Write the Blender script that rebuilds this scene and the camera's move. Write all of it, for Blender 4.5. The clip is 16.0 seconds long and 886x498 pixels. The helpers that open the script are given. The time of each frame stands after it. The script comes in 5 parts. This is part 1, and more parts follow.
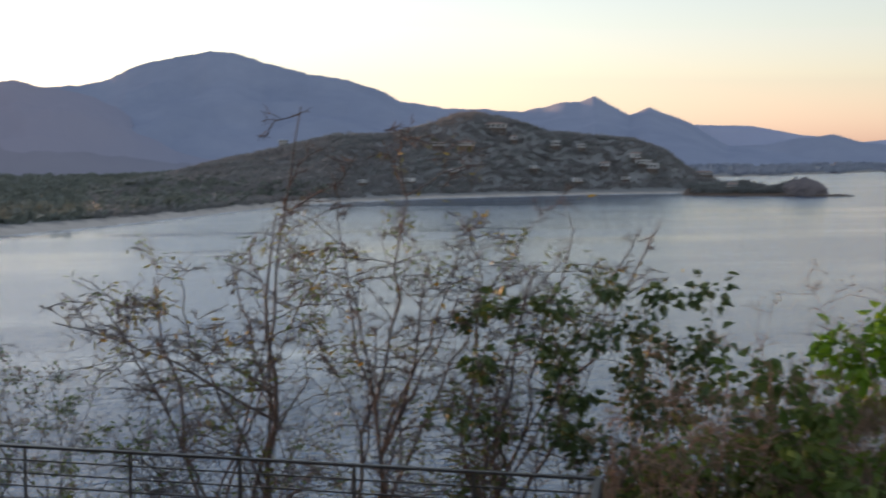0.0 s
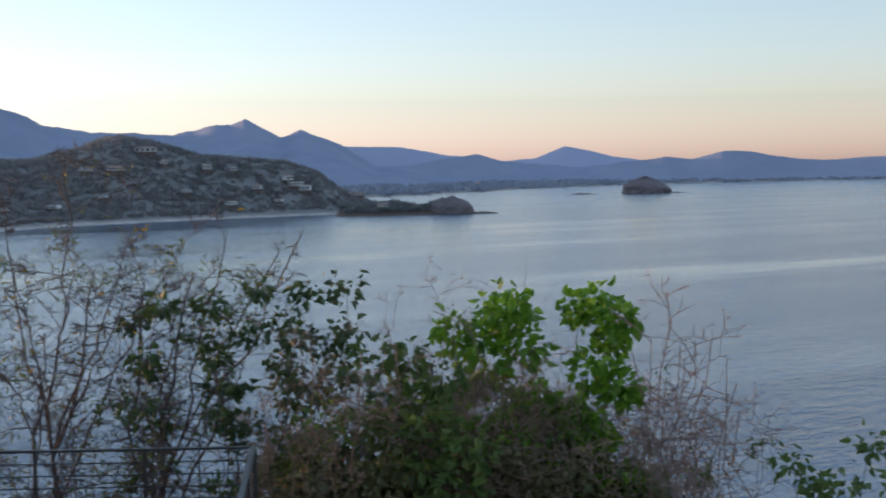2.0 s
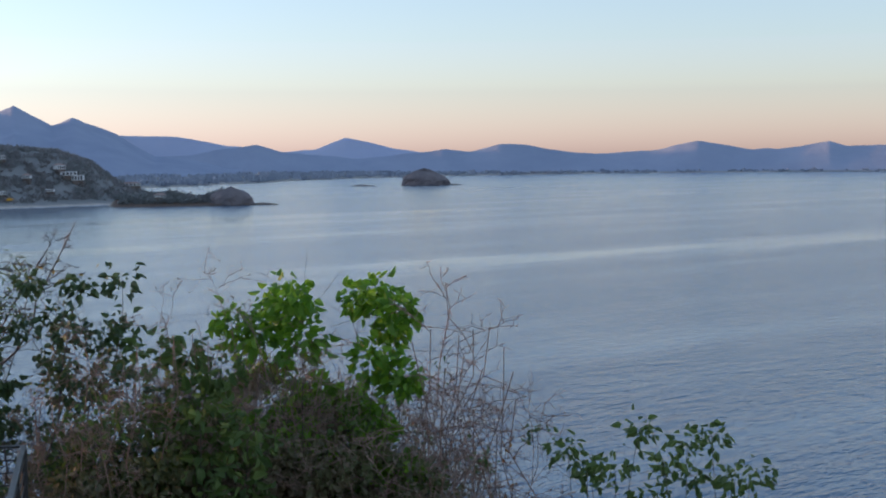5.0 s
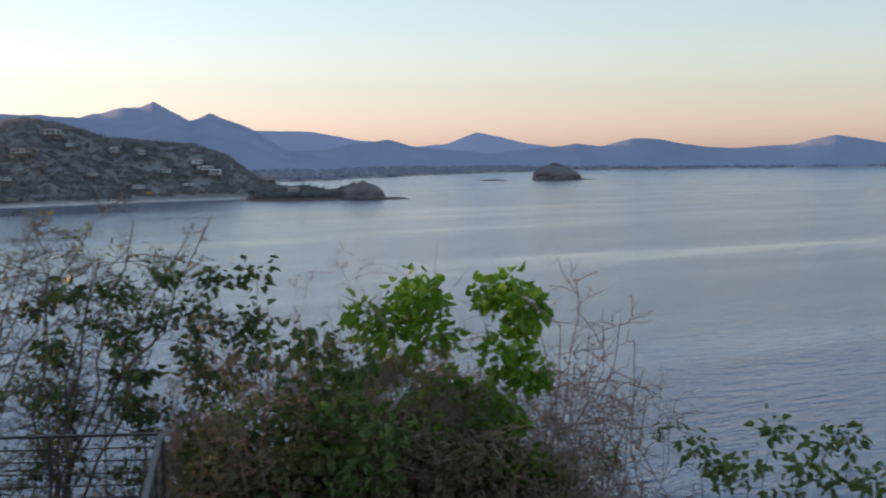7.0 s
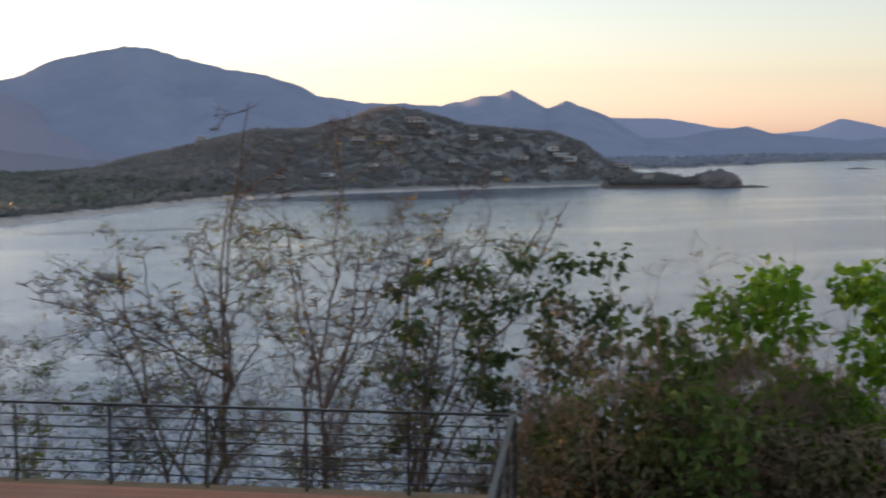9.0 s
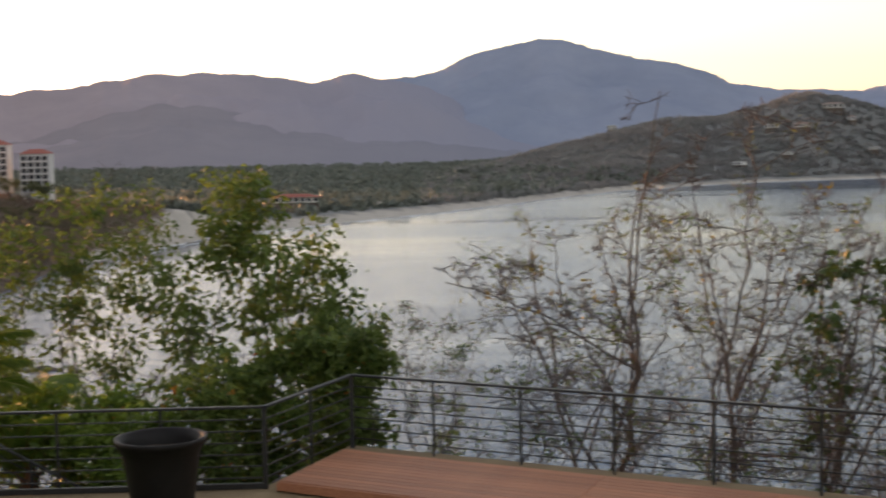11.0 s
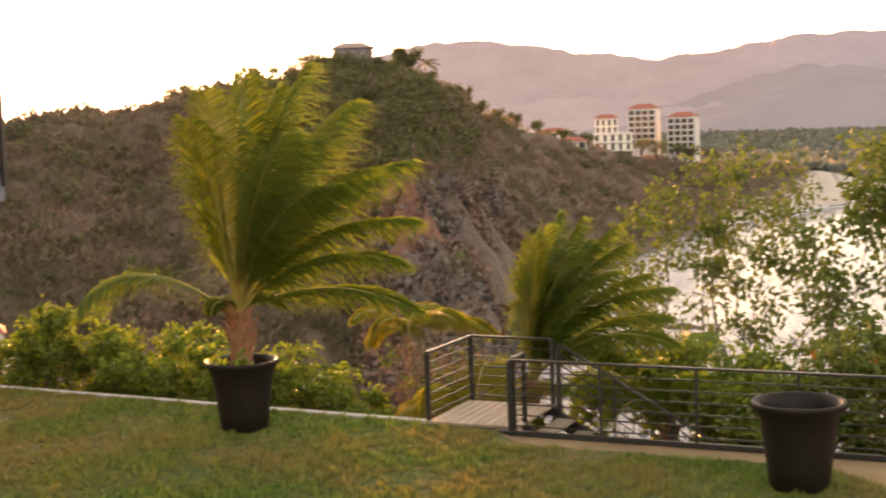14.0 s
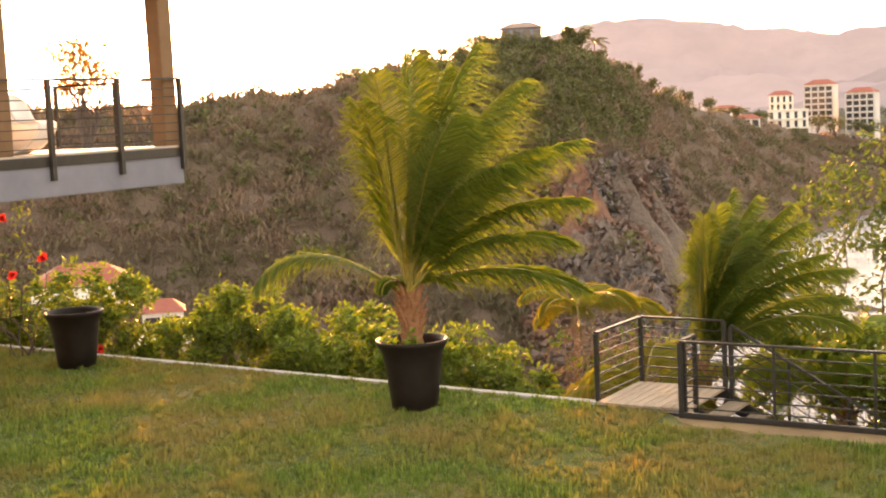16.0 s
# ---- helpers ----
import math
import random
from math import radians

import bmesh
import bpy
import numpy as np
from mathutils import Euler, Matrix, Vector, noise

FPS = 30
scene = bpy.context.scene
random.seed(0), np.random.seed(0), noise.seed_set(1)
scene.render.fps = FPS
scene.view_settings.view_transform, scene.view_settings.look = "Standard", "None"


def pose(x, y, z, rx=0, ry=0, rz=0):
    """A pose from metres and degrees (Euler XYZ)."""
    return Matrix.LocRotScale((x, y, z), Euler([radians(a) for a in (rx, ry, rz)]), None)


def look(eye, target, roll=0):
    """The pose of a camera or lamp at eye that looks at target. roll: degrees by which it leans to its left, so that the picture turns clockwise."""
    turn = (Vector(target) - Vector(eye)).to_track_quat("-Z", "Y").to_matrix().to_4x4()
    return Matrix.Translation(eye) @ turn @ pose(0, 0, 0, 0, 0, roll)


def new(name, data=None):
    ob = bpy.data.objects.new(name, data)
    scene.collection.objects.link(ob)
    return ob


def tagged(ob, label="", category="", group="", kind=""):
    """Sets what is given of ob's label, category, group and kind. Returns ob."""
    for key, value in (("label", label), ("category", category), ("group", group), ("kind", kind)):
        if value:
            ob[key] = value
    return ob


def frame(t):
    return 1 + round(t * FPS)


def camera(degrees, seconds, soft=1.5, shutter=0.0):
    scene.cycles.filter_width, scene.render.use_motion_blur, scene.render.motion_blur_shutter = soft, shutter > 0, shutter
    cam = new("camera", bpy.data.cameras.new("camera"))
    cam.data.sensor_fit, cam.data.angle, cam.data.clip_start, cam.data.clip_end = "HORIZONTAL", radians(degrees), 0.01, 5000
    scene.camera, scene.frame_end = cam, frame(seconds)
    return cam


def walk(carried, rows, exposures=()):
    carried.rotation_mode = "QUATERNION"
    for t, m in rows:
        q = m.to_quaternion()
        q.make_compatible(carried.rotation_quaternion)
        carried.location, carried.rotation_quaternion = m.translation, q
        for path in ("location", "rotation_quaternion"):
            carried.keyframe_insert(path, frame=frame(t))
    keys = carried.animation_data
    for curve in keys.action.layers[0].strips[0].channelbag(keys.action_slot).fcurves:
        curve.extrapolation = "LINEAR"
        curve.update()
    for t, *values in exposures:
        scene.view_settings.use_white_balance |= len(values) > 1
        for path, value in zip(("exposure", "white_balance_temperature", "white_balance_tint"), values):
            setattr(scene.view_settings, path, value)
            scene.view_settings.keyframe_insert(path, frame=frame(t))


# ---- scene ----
cam = camera(36.18, 16.0, soft=2.0, shutter=0.5)
walk(cam, [
    (0.0, pose(0.90, 2.31, 4.27, 85.93, 0.05, -16.58)),
    (0.2, pose(0.74, 1.86, 4.25, 86.27, 0.25, -18.44)),
    (0.5, pose(0.38, 0.94, 4.22, 86.82, 0.48, -21.31)),
    (0.7, pose(0.17, 0.42, 4.20, 87.02, 0.75, -23.23)),
    (1.0, pose(0.01, 0.03, 4.20, 87.07, 0.92, -25.48)),
    (1.5, pose(0.00, 0.00, 4.20, 86.90, 1.07, -28.37)),
    (2.0, pose(0.00, 0.00, 4.20, 86.75, 0.98, -31.14)),
    (2.5, pose(0.00, 0.00, 4.20, 86.63, 0.81, -33.90)),
    (3.0, pose(0.00, 0.00, 4.20, 86.48, 0.68, -36.65)),
    (3.5, pose(0.00, 0.00, 4.20, 86.33, 0.62, -38.85)),
    (3.7, pose(0.00, 0.00, 4.20, 86.31, 0.60, -39.48)),
    (4.7, pose(0.00, 0.00, 4.20, 86.27, 0.52, -40.40)),
    (5.8, pose(0.00, 0.00, 4.20, 86.24, 0.42, -39.68)),
    (6.0, pose(0.00, 0.00, 4.20, 86.23, 0.40, -39.18)),
    (6.5, pose(0.00, 0.00, 4.20, 86.19, 0.55, -37.41)),
    (7.0, pose(0.00, 0.00, 4.20, 86.09, 0.53, -34.88)),
    (7.5, pose(0.00, 0.00, 4.20, 85.96, 0.54, -31.78)),
    (8.0, pose(0.00, 0.00, 4.20, 85.84, 0.47, -28.26)),
    (8.5, pose(0.00, 0.00, 4.20, 85.74, 0.39, -24.30)),
    (9.0, pose(0.00, 0.00, 4.20, 85.68, 0.49, -19.99)),
    (9.2, pose(0.00, 0.00, 4.20, 85.65, 0.52, -18.20)),
    (11.3, pose(0.00, 0.00, 4.20, 85.45, 1.18, -0.05)),
    (11.5, pose(-0.00, 0.00, 4.20, 85.42, 1.21, 1.86)),
    (12.0, pose(-0.00, 0.00, 4.20, 85.32, 1.31, 6.45)),
    (12.5, pose(-0.00, 0.00, 4.20, 85.18, 1.43, 11.04)),
    (13.0, pose(-0.00, 0.00, 4.20, 85.01, 1.60, 15.66)),
    (13.5, pose(-0.00, 0.00, 4.20, 84.80, 1.90, 20.10)),
    (14.0, pose(-0.00, 0.00, 4.20, 84.59, 2.05, 23.83)),
    (14.5, pose(-0.00, 0.00, 4.20, 84.42, 2.22, 26.77)),
    (15.0, pose(-0.00, 0.00, 4.20, 84.25, 2.49, 28.91)),
    (15.5, pose(-0.00, 0.00, 4.20, 84.09, 2.71, 30.30)),
    (16.0, pose(-0.00, 0.00, 4.20, 84.05, 2.77, 30.92)),
], exposures=[(0.0, 2.15, 6800, 22), (1.5, 2.12, 6000, 17), (3.5, 2.2, 5550, 18), (6.5, 2.15, 5800, 18), (7.5, 2.15, 6150, 19), (9.0, 2.2, 6800, 22), (11.5, 2.6, 8800, 26), (13.5, 3.4, 11800, 34), (16.0, 4.1, 12900, 33)])

# ---- light ----
SUN_AZ, SUN_EL = 36.5, 2.5
world = bpy.data.worlds.new("dusk_sky")
scene.world = world
world.use_nodes = True
wn, wl = world.node_tree.nodes, world.node_tree.links
sky = wn.new("ShaderNodeTexSky")
sky.sky_type, sky.sun_disc = "NISHITA", False
sky.sun_elevation, sky.sun_rotation = radians(SUN_EL), radians(-SUN_AZ)
sky.altitude, sky.air_density, sky.dust_density, sky.ozone_density = 40, 1.0, 0.55, 2.6
hazy = wn.new("ShaderNodeHueSaturation")
hazy.inputs["Hue"].default_value, hazy.inputs["Saturation"].default_value = 0.482, 0.55
wl.new(sky.outputs[0], hazy.inputs["Color"])
wl.new(hazy.outputs[0], wn["Background"].inputs[0])
wn["Background"].inputs[1].default_value = 0.15
sun = new("sun", bpy.data.lights.new("sun", "SUN"))
sun.data.energy, sun.data.angle, sun.data.color = 1.3, radians(2.0), (1.0, 0.52, 0.20)
sun.matrix_world = look((-math.sin(radians(SUN_AZ)) * 300, math.cos(radians(SUN_AZ)) * 300, 300 * math.tan(radians(SUN_EL))), (0, 0, 0))


# ---- materials ----
def node_mat(name):
    m = bpy.data.materials.new(name)
    m.use_nodes = True
    return m, m.node_tree.nodes, m.node_tree.links


def ramp_node(n, stops):
    r = n.new("ShaderNodeValToRGB")
    e = r.color_ramp.elements
    while len(e) < len(stops):
        e.new(0.5)
    for k, (p, c) in enumerate(stops):
        e[k].position, e[k].color = p, (*c, 1)
    return r


def noise_node(n, l, scale, detail=4.0, rough=0.6, coord="Object", stretch=(1, 1, 1)):
    tc, mp, t = n.new("ShaderNodeTexCoord"), n.new("ShaderNodeMapping"), n.new("ShaderNodeTexNoise")
    mp.inputs["Scale"].default_value = stretch
    l.new(tc.outputs[coord], mp.inputs[0])
    l.new(mp.outputs[0], t.inputs["Vector"])
    t.inputs["Scale"].default_value, t.inputs["Detail"].default_value, t.inputs["Roughness"].default_value = scale, detail, rough
    return t


def mat(name, dark, light, scale=6.0, rough=0.7, metal=0.0, bump=0.3, fine=60.0, dist=0.02, stretch=(1, 1, 1), spread=(0.3, 0.7), random_tint=0.0):
    """A surface whose colour wanders between two tones, with fine relief."""
    m, n, l = node_mat(name)
    b = n["Principled BSDF"]
    t = noise_node(n, l, scale, 6.0, 0.65, stretch=stretch)
    r = ramp_node(n, [(spread[0], dark), (spread[1], light)])
    l.new(t.outputs["Fac"], r.inputs[0])
    out = r.outputs[0]
    if random_tint:
        info, hsv, mr = n.new("ShaderNodeObjectInfo"), n.new("ShaderNodeHueSaturation"), n.new("ShaderNodeMapRange")
        l.new(info.outputs["Random"], mr.inputs[0])
        mr.inputs[3].default_value, mr.inputs[4].default_value = 1 - random_tint, 1 + random_tint
        l.new(mr.outputs[0], hsv.inputs["Value"])
        l.new(out, hsv.inputs["Color"])
        out = hsv.outputs[0]
    l.new(out, b.inputs["Base Color"])
    b.inputs["Roughness"].default_value, b.inputs["Metallic"].default_value = rough, metal
    if bump:
        f, bp = noise_node(n, l, fine, 3.0, stretch=stretch), n.new("ShaderNodeBump")
        bp.inputs["Strength"].default_value, bp.inputs["Distance"].default_value = bump, dist
        l.new(f.outputs["Fac"], bp.inputs["Height"])
        l.new(bp.outputs[0], b.inputs["Normal"])
    return m


def leaf_mat(name, dark, light, through_light=0.45, patch=None, rough=0.45):
    """Leaves: each one a tone of its own, light shining through."""
    m, n, l = node_mat(name)
    b, o = n["Principled BSDF"], n["Material Output"]
    g = n.new("ShaderNodeNewGeometry")
    r = ramp_node(n, [(0.0, dark), (1.0, light)])
    l.new(g.outputs["Random Per Island"], r.inputs[0])
    out = r.outputs[0]
    if patch:
        other, size = patch
        mixer, fac = n.new("ShaderNodeMix"), ramp_node(n, [(0.42, (0, 0, 0)), (0.62, (1, 1, 1))])
        mixer.data_type = "RGBA"
        l.new(noise_node(n, l, size, 4, 0.6).outputs["Fac"], fac.inputs[0])
        l.new(fac.outputs[0], mixer.inputs[0])
        l.new(out, mixer.inputs[6])
        mixer.inputs[7].default_value = (*other, 1)
        out = mixer.outputs[2]
    l.new(out, b.inputs["Base Color"])
    b.inputs["Roughness"].default_value = rough
    tr, mx = n.new("ShaderNodeBsdfTranslucent"), n.new("ShaderNodeMixShader")
    l.new(out, tr.inputs[0])
    mx.inputs[0].default_value = through_light
    l.new(b.outputs[0], mx.inputs[1])
    l.new(tr.outputs[0], mx.inputs[2])
    l.new(mx.outputs[0], o.inputs[0])
    return m


M_STEEL = mat("dark_painted_steel", (0.013, 0.013, 0.014), (0.026, 0.025, 0.026), 8, 0.42, 0.0, 0.1)
M_DECK = mat("red_brown_deck_wood", (0.34, 0.115, 0.06), (0.54, 0.22, 0.115), 3, 0.6, 0, 0.4, 40, 0.004, (1, 12, 12), (0.3, 0.7), 0.15)
M_PALE_WOOD = mat("weathered_pale_wood", (0.26, 0.20, 0.15), (0.44, 0.35, 0.27), 3, 0.7, 0, 0.4, 40, 0.004, (12, 1, 12), (0.3, 0.7), 0.12)
M_POT = mat("dark_planter_resin", (0.007, 0.005, 0.0045), (0.015, 0.011, 0.010), 5, 0.55, 0, 0.15, 90, 0.004)
M_POT.node_tree.nodes["Principled BSDF"].inputs["Specular IOR Level"].default_value = 0.25
M_SOIL = mat("potting_soil", (0.03, 0.02, 0.014), (0.07, 0.05, 0.035), 20, 0.95, 0, 0.6, 60, 0.02)
M_CONCRETE = mat("pale_concrete", (0.36, 0.35, 0.34), (0.50, 0.49, 0.47), 2, 0.85, 0, 0.3, 60, 0.006)
M_GREY_PAINT = mat("grey_painted_plaster", (0.15, 0.165, 0.22), (0.21, 0.225, 0.29), 1.5, 0.8, 0, 0.15, 80, 0.004)
M_WALL = mat("white_house_wall", (0.62, 0.61, 0.58), (0.76, 0.75, 0.72), 0.2, 0.8, 0, 0.0)
M_CREAM = mat("cream_house_wall", (0.60, 0.58, 0.56), (0.72, 0.70, 0.68), 0.2, 0.8, 0, 0.0)
M_BLOCK_WHITE = mat("off_white_balcony_paint", (0.46, 0.46, 0.48), (0.56, 0.56, 0.58), 0.2, 0.8, 0, 0.0)
# far house walls and roofs, dulled by distance haze painted into both tones
M_HAZY_WALL = mat("haze_grey_white_wall", (0.54, 0.53, 0.53), (0.70, 0.69, 0.68), 0.08, 0.85, 0, 0.0)
M_HAZY_ROOF = mat("haze_brown_roof", (0.24, 0.17, 0.15), (0.36, 0.26, 0.23), 0.2, 0.85, 0, 0.0)
M_ROOF = mat("red_clay_roof", (0.30, 0.075, 0.055), (0.42, 0.13, 0.095), 0.6, 0.8, 0, 0.4, 4, 0.1)
M_DARK_GLASS = mat("dark_window_glass", (0.03, 0.035, 0.045), (0.06, 0.065, 0.08), 0.5, 0.15, 0, 0.0)
M_WHITE = mat("white_moulded_plastic", (0.74, 0.75, 0.77), (0.80, 0.81, 0.82), 4, 0.35, 0, 0.0)
M_BARK = mat("grey_brown_bark", (0.062, 0.046, 0.042), (0.155, 0.118, 0.104), 9, 0.9, 0, 0.5, 40, 0.01)
M_BARK_PINK = mat("reddish_dry_twig", (0.22, 0.132, 0.10), (0.41, 0.255, 0.195), 9, 0.9, 0, 0.4, 40, 0.01)
M_PALM_TRUNK = mat("fibrous_palm_trunk", (0.20, 0.085, 0.045), (0.40, 0.19, 0.10), 12, 0.95, 0, 0.8, 30, 0.03, (1, 1, 3))
M_RACHIS = mat("yellow_green_frond_stem", (0.20, 0.17, 0.04), (0.34, 0.27, 0.07), 6, 0.6, 0, 0.1)
L_BRIGHT = leaf_mat("bright_green_leaf", (0.10, 0.22, 0.012), (0.25, 0.42, 0.03), 0.5)
L_DARK = leaf_mat("dark_green_leaf", (0.04, 0.075, 0.025), (0.09, 0.135, 0.04), 0.3)
L_MID = leaf_mat("mid_green_leaf", (0.07, 0.12, 0.025), (0.16, 0.22, 0.05), 0.45, rough=0.6)
L_YELLOW = leaf_mat("yellowing_leaf", (0.16, 0.15, 0.02), (0.42, 0.28, 0.03), 0.5)
L_POD = leaf_mat("hanging_olive_seed_pod", (0.12, 0.135, 0.03), (0.24, 0.235, 0.07), 0.4)
L_ORANGE = leaf_mat("orange_dry_leaf", (0.30, 0.10, 0.02), (0.50, 0.24, 0.04), 0.5)
L_HEDGE = leaf_mat("yellow_green_hedge_leaf", (0.085, 0.155, 0.022), (0.21, 0.29, 0.045), 0.5)
L_PALM = leaf_mat("palm_leaflet", (0.05, 0.105, 0.015), (0.165, 0.215, 0.034), 0.5)
L_YELLOW_PALM = leaf_mat("yellowing_palm_leaflet", (0.16, 0.19, 0.025), (0.34, 0.29, 0.05), 0.5)
L_DRY = leaf_mat("dry_brown_scrub", (0.17, 0.125, 0.085), (0.36, 0.26, 0.18), 0.35)
L_THICKET = leaf_mat("olive_brown_thicket_leaf", (0.135, 0.105, 0.06), (0.28, 0.215, 0.125), 0.45, ((0.14, 0.155, 0.06), 0.8))
L_WOOD_FAR = leaf_mat("far_woodland_foliage", (0.07, 0.085, 0.035), (0.155, 0.155, 0.06), 0.4)
# headland foliage greyed by distance haze painted into its tones
L_HAZY = leaf_mat("haze_grey_bay_woodland", (0.225, 0.235, 0.23), (0.275, 0.28, 0.27), 0.6, ((0.275, 0.255, 0.25), 0.012))
# far shore foliage coloured with blue-grey distance haze
L_FAR_SHORE = leaf_mat("haze_blue_far_shore_woods", (0.29, 0.325, 0.40), (0.34, 0.37, 0.44), 0.6)
L_RUBBLE = leaf_mat("cliff_rock_face", (0.10, 0.086, 0.083), (0.21, 0.175, 0.165), 0.0, ((0.21, 0.115, 0.085), 0.03), 0.9)
L_MANGROVE = leaf_mat("mangrove_foliage", (0.115, 0.135, 0.115), (0.165, 0.18, 0.15), 0.3)
# dry woods with the same haze greyed into their colour
L_HAZY_DRY = leaf_mat("haze_grey_dry_woodland", (0.26, 0.245, 0.243), (0.315, 0.295, 0.29), 0.6)
L_WOOD_DRY = leaf_mat("far_dry_woodland", (0.185, 0.125, 0.095), (0.30, 0.205, 0.155), 0.45, ((0.155, 0.135, 0.085), 0.03))
L_GRASS = leaf_mat("lawn_grass_blade", (0.05, 0.145, 0.026), (0.22, 0.30, 0.065), 0.4, ((0.28, 0.225, 0.075), 0.45))
L_RED = leaf_mat("red_petal", (0.55, 0.02, 0.03), (0.70, 0.05, 0.05), 0.4)
# rock of the far islet, paled with distance haze in its colour
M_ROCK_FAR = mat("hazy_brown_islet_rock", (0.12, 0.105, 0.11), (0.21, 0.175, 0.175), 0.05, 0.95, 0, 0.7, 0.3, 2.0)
M_ROCK = mat("dark_sea_rock", (0.07, 0.055, 0.05), (0.20, 0.155, 0.13), 0.08, 0.9, 0, 0.8, 0.5, 1.5)

# ---- numbers of the plan ----
EYE, SEA = 4.2, -41.8


def polar(az, d, z=0.0):
    return Vector((-math.sin(radians(az)) * d, math.cos(radians(az)) * d, z))


def lift(el, d):
    return EYE + d * math.tan(radians(el))


def mesh_ob(name, verts, faces, material, parent=None, smooth=False):
    me = bpy.data.meshes.new(name)
    me.from_pydata([tuple(v) for v in verts] if not isinstance(verts, np.ndarray) else verts.tolist(), [], faces if not isinstance(faces, np.ndarray) else faces.tolist())
    if material:
        me.materials.append(material)
    if smooth:
        me.polygons.foreach_set("use_smooth", [True] * len(me.polygons))
    ob = new(name, me)
    ob.parent = parent
    return ob


def part(name, bm, material, parent, label="", smooth=False):
    me = bpy.data.meshes.new(name)
    bm.to_mesh(me)
    bm.free()
    me.materials.append(material)
    if smooth:
        me.polygons.foreach_set("use_smooth", [True] * len(me.polygons))
    ob = new(name, me)
    ob.parent = parent
    return tagged(ob, label)


def box_bm(lo, hi, bevel=0.0, bm=None):
    bm = bm or bmesh.new()
    c, s = [(a + b) / 2 for a, b in zip(lo, hi)], [abs(b - a) for a, b in zip(lo, hi)]
    g = bmesh.ops.create_cube(bm, size=1.0, matrix=Matrix.Translation(c) @ Matrix.Diagonal((*s, 1)))
    if bevel:
        es = list({e for v in g["verts"] for e in v.link_edges})
        bmesh.ops.bevel(bm, geom=es, offset=bevel, segments=2, affect="EDGES")
    return bm


def bar_bm(p, q, w, h, bevel=0.004, bm=None):
    """A bar of section w x h between two points, its h side upright."""
    bm = bm or bmesh.new()
    p, q = Vector(p), Vector(q)
    d = q - p
    x = d.normalized()
    up = Vector((0, 0, 1)) if abs(x.z) < 0.95 else Vector((0, 1, 0))
    y = up.cross(x).normalized()
    z = x.cross(y)
    m = Matrix((x, y, z)).transposed().to_4x4()
    m.translation = (p + q) / 2
    g = bmesh.ops.create_cube(bm, size=1.0, matrix=m @ Matrix.Diagonal((d.length, w, h, 1)))
    if bevel:
        bmesh.ops.bevel(bm, geom=list({e for v in g["verts"] for e in v.link_edges}), offset=bevel, segments=1, affect="EDGES")
    return bm


def lathe(profile, segs=40):
    v, f = [], []
    for r, z in profile:
        v += [(r * math.cos(2 * math.pi * k / segs), r * math.sin(2 * math.pi * k / segs), z) for k in range(segs)]
    for i in range(len(profile) - 1):
        for k in range(segs):
            k2 = (k + 1) % segs
            f.append((i * segs + k, i * segs + k2, (i + 1) * segs + k2, (i + 1) * segs + k))
    return v, f


def empty(name, at=(0, 0, 0), rz=0.0):
    ob = new(name)
    ob.matrix_world = Matrix.Translation(at) @ Matrix.Rotation(radians(rz), 4, "Z")
    return ob


# ---- ground: one sheet from the lawn to the far hills ----
def table(x, pairs):
    pairs = sorted(pairs)
    return np.interp(x, [p[0] for p in pairs], [p[1] for p in pairs])


SHORE = [(-28, 1575), (-22.7, 1491), (-15.6, 1357), (-10.9, 1217), (-6.3, 1004), (-4, 924), (-1.9, 862), (1, 800), (4, 745), (7, 690), (9, 633), (10.6, 590), (13, 540), (16, 440), (19, 360), (21.3, 312), (22.0, 240), (23, 165), (24, 120), (25.5, 70), (26, 40)]
FAR_SHORE = [(-64, 4300), (-56.7, 4418), (-49.8, 4480), (-44, 4225), (-39.2, 3932), (-34.5, 3364), (-32.6, 3000), (-29.8, 2680), (-27, 2500)]
HEAD = [(-28, -1.3), (-27.2, -1.0), (-26.5, -0.55), (-25.8, 0.05), (-24.6, 0.45), (-22.8, 0.62), (-20.9, 0.8), (-19.4, 1.3), (-17.8, 1.6), (-17.1, 1.5), (-16.1, 1.1), (-14.4, 0.7), (-12.1, 0.65), (-9.8, 0.1), (-7.5, -0.4), (-5.2, -0.95), (-3, -1.4), (0, -1.5)]
SHOULDER = [(5, -2.6), (8, -2.6), (10.5, -2.7), (12, -2.5), (14.4, -2.1), (16.2, -1.75), (19.3, -0.85), (22.3, -0.1), (23.2, 0.9), (24.3, 1.3), (26.6, 2.2), (28.4, 2.4), (30.4, 1.7), (32.8, 1.45), (34.7, 1.1), (36.6, 0.45), (39.2, 0.75), (41.6, 0.1), (46, 0.2), (60, 1.0), (75, 1.0)]
SHOULDER_D = [(5, 640), (10, 690), (14, 690), (18, 600), (22, 420), (25, 365), (30, 345), (40, 330), (75, 330)]
EDGE = [(-80, 19.5), (-21, 17.85), (-7.8, 17.0), (-6.5, 16.75), (-1.5, 16.65), (-0.5, 18.8), (6.3, 14.9), (9, 5), (12, -8), (40, -80)]


def smooth(t):
    t = np.clip(t, 0, 1)
    return t * t * (3 - 2 * t)


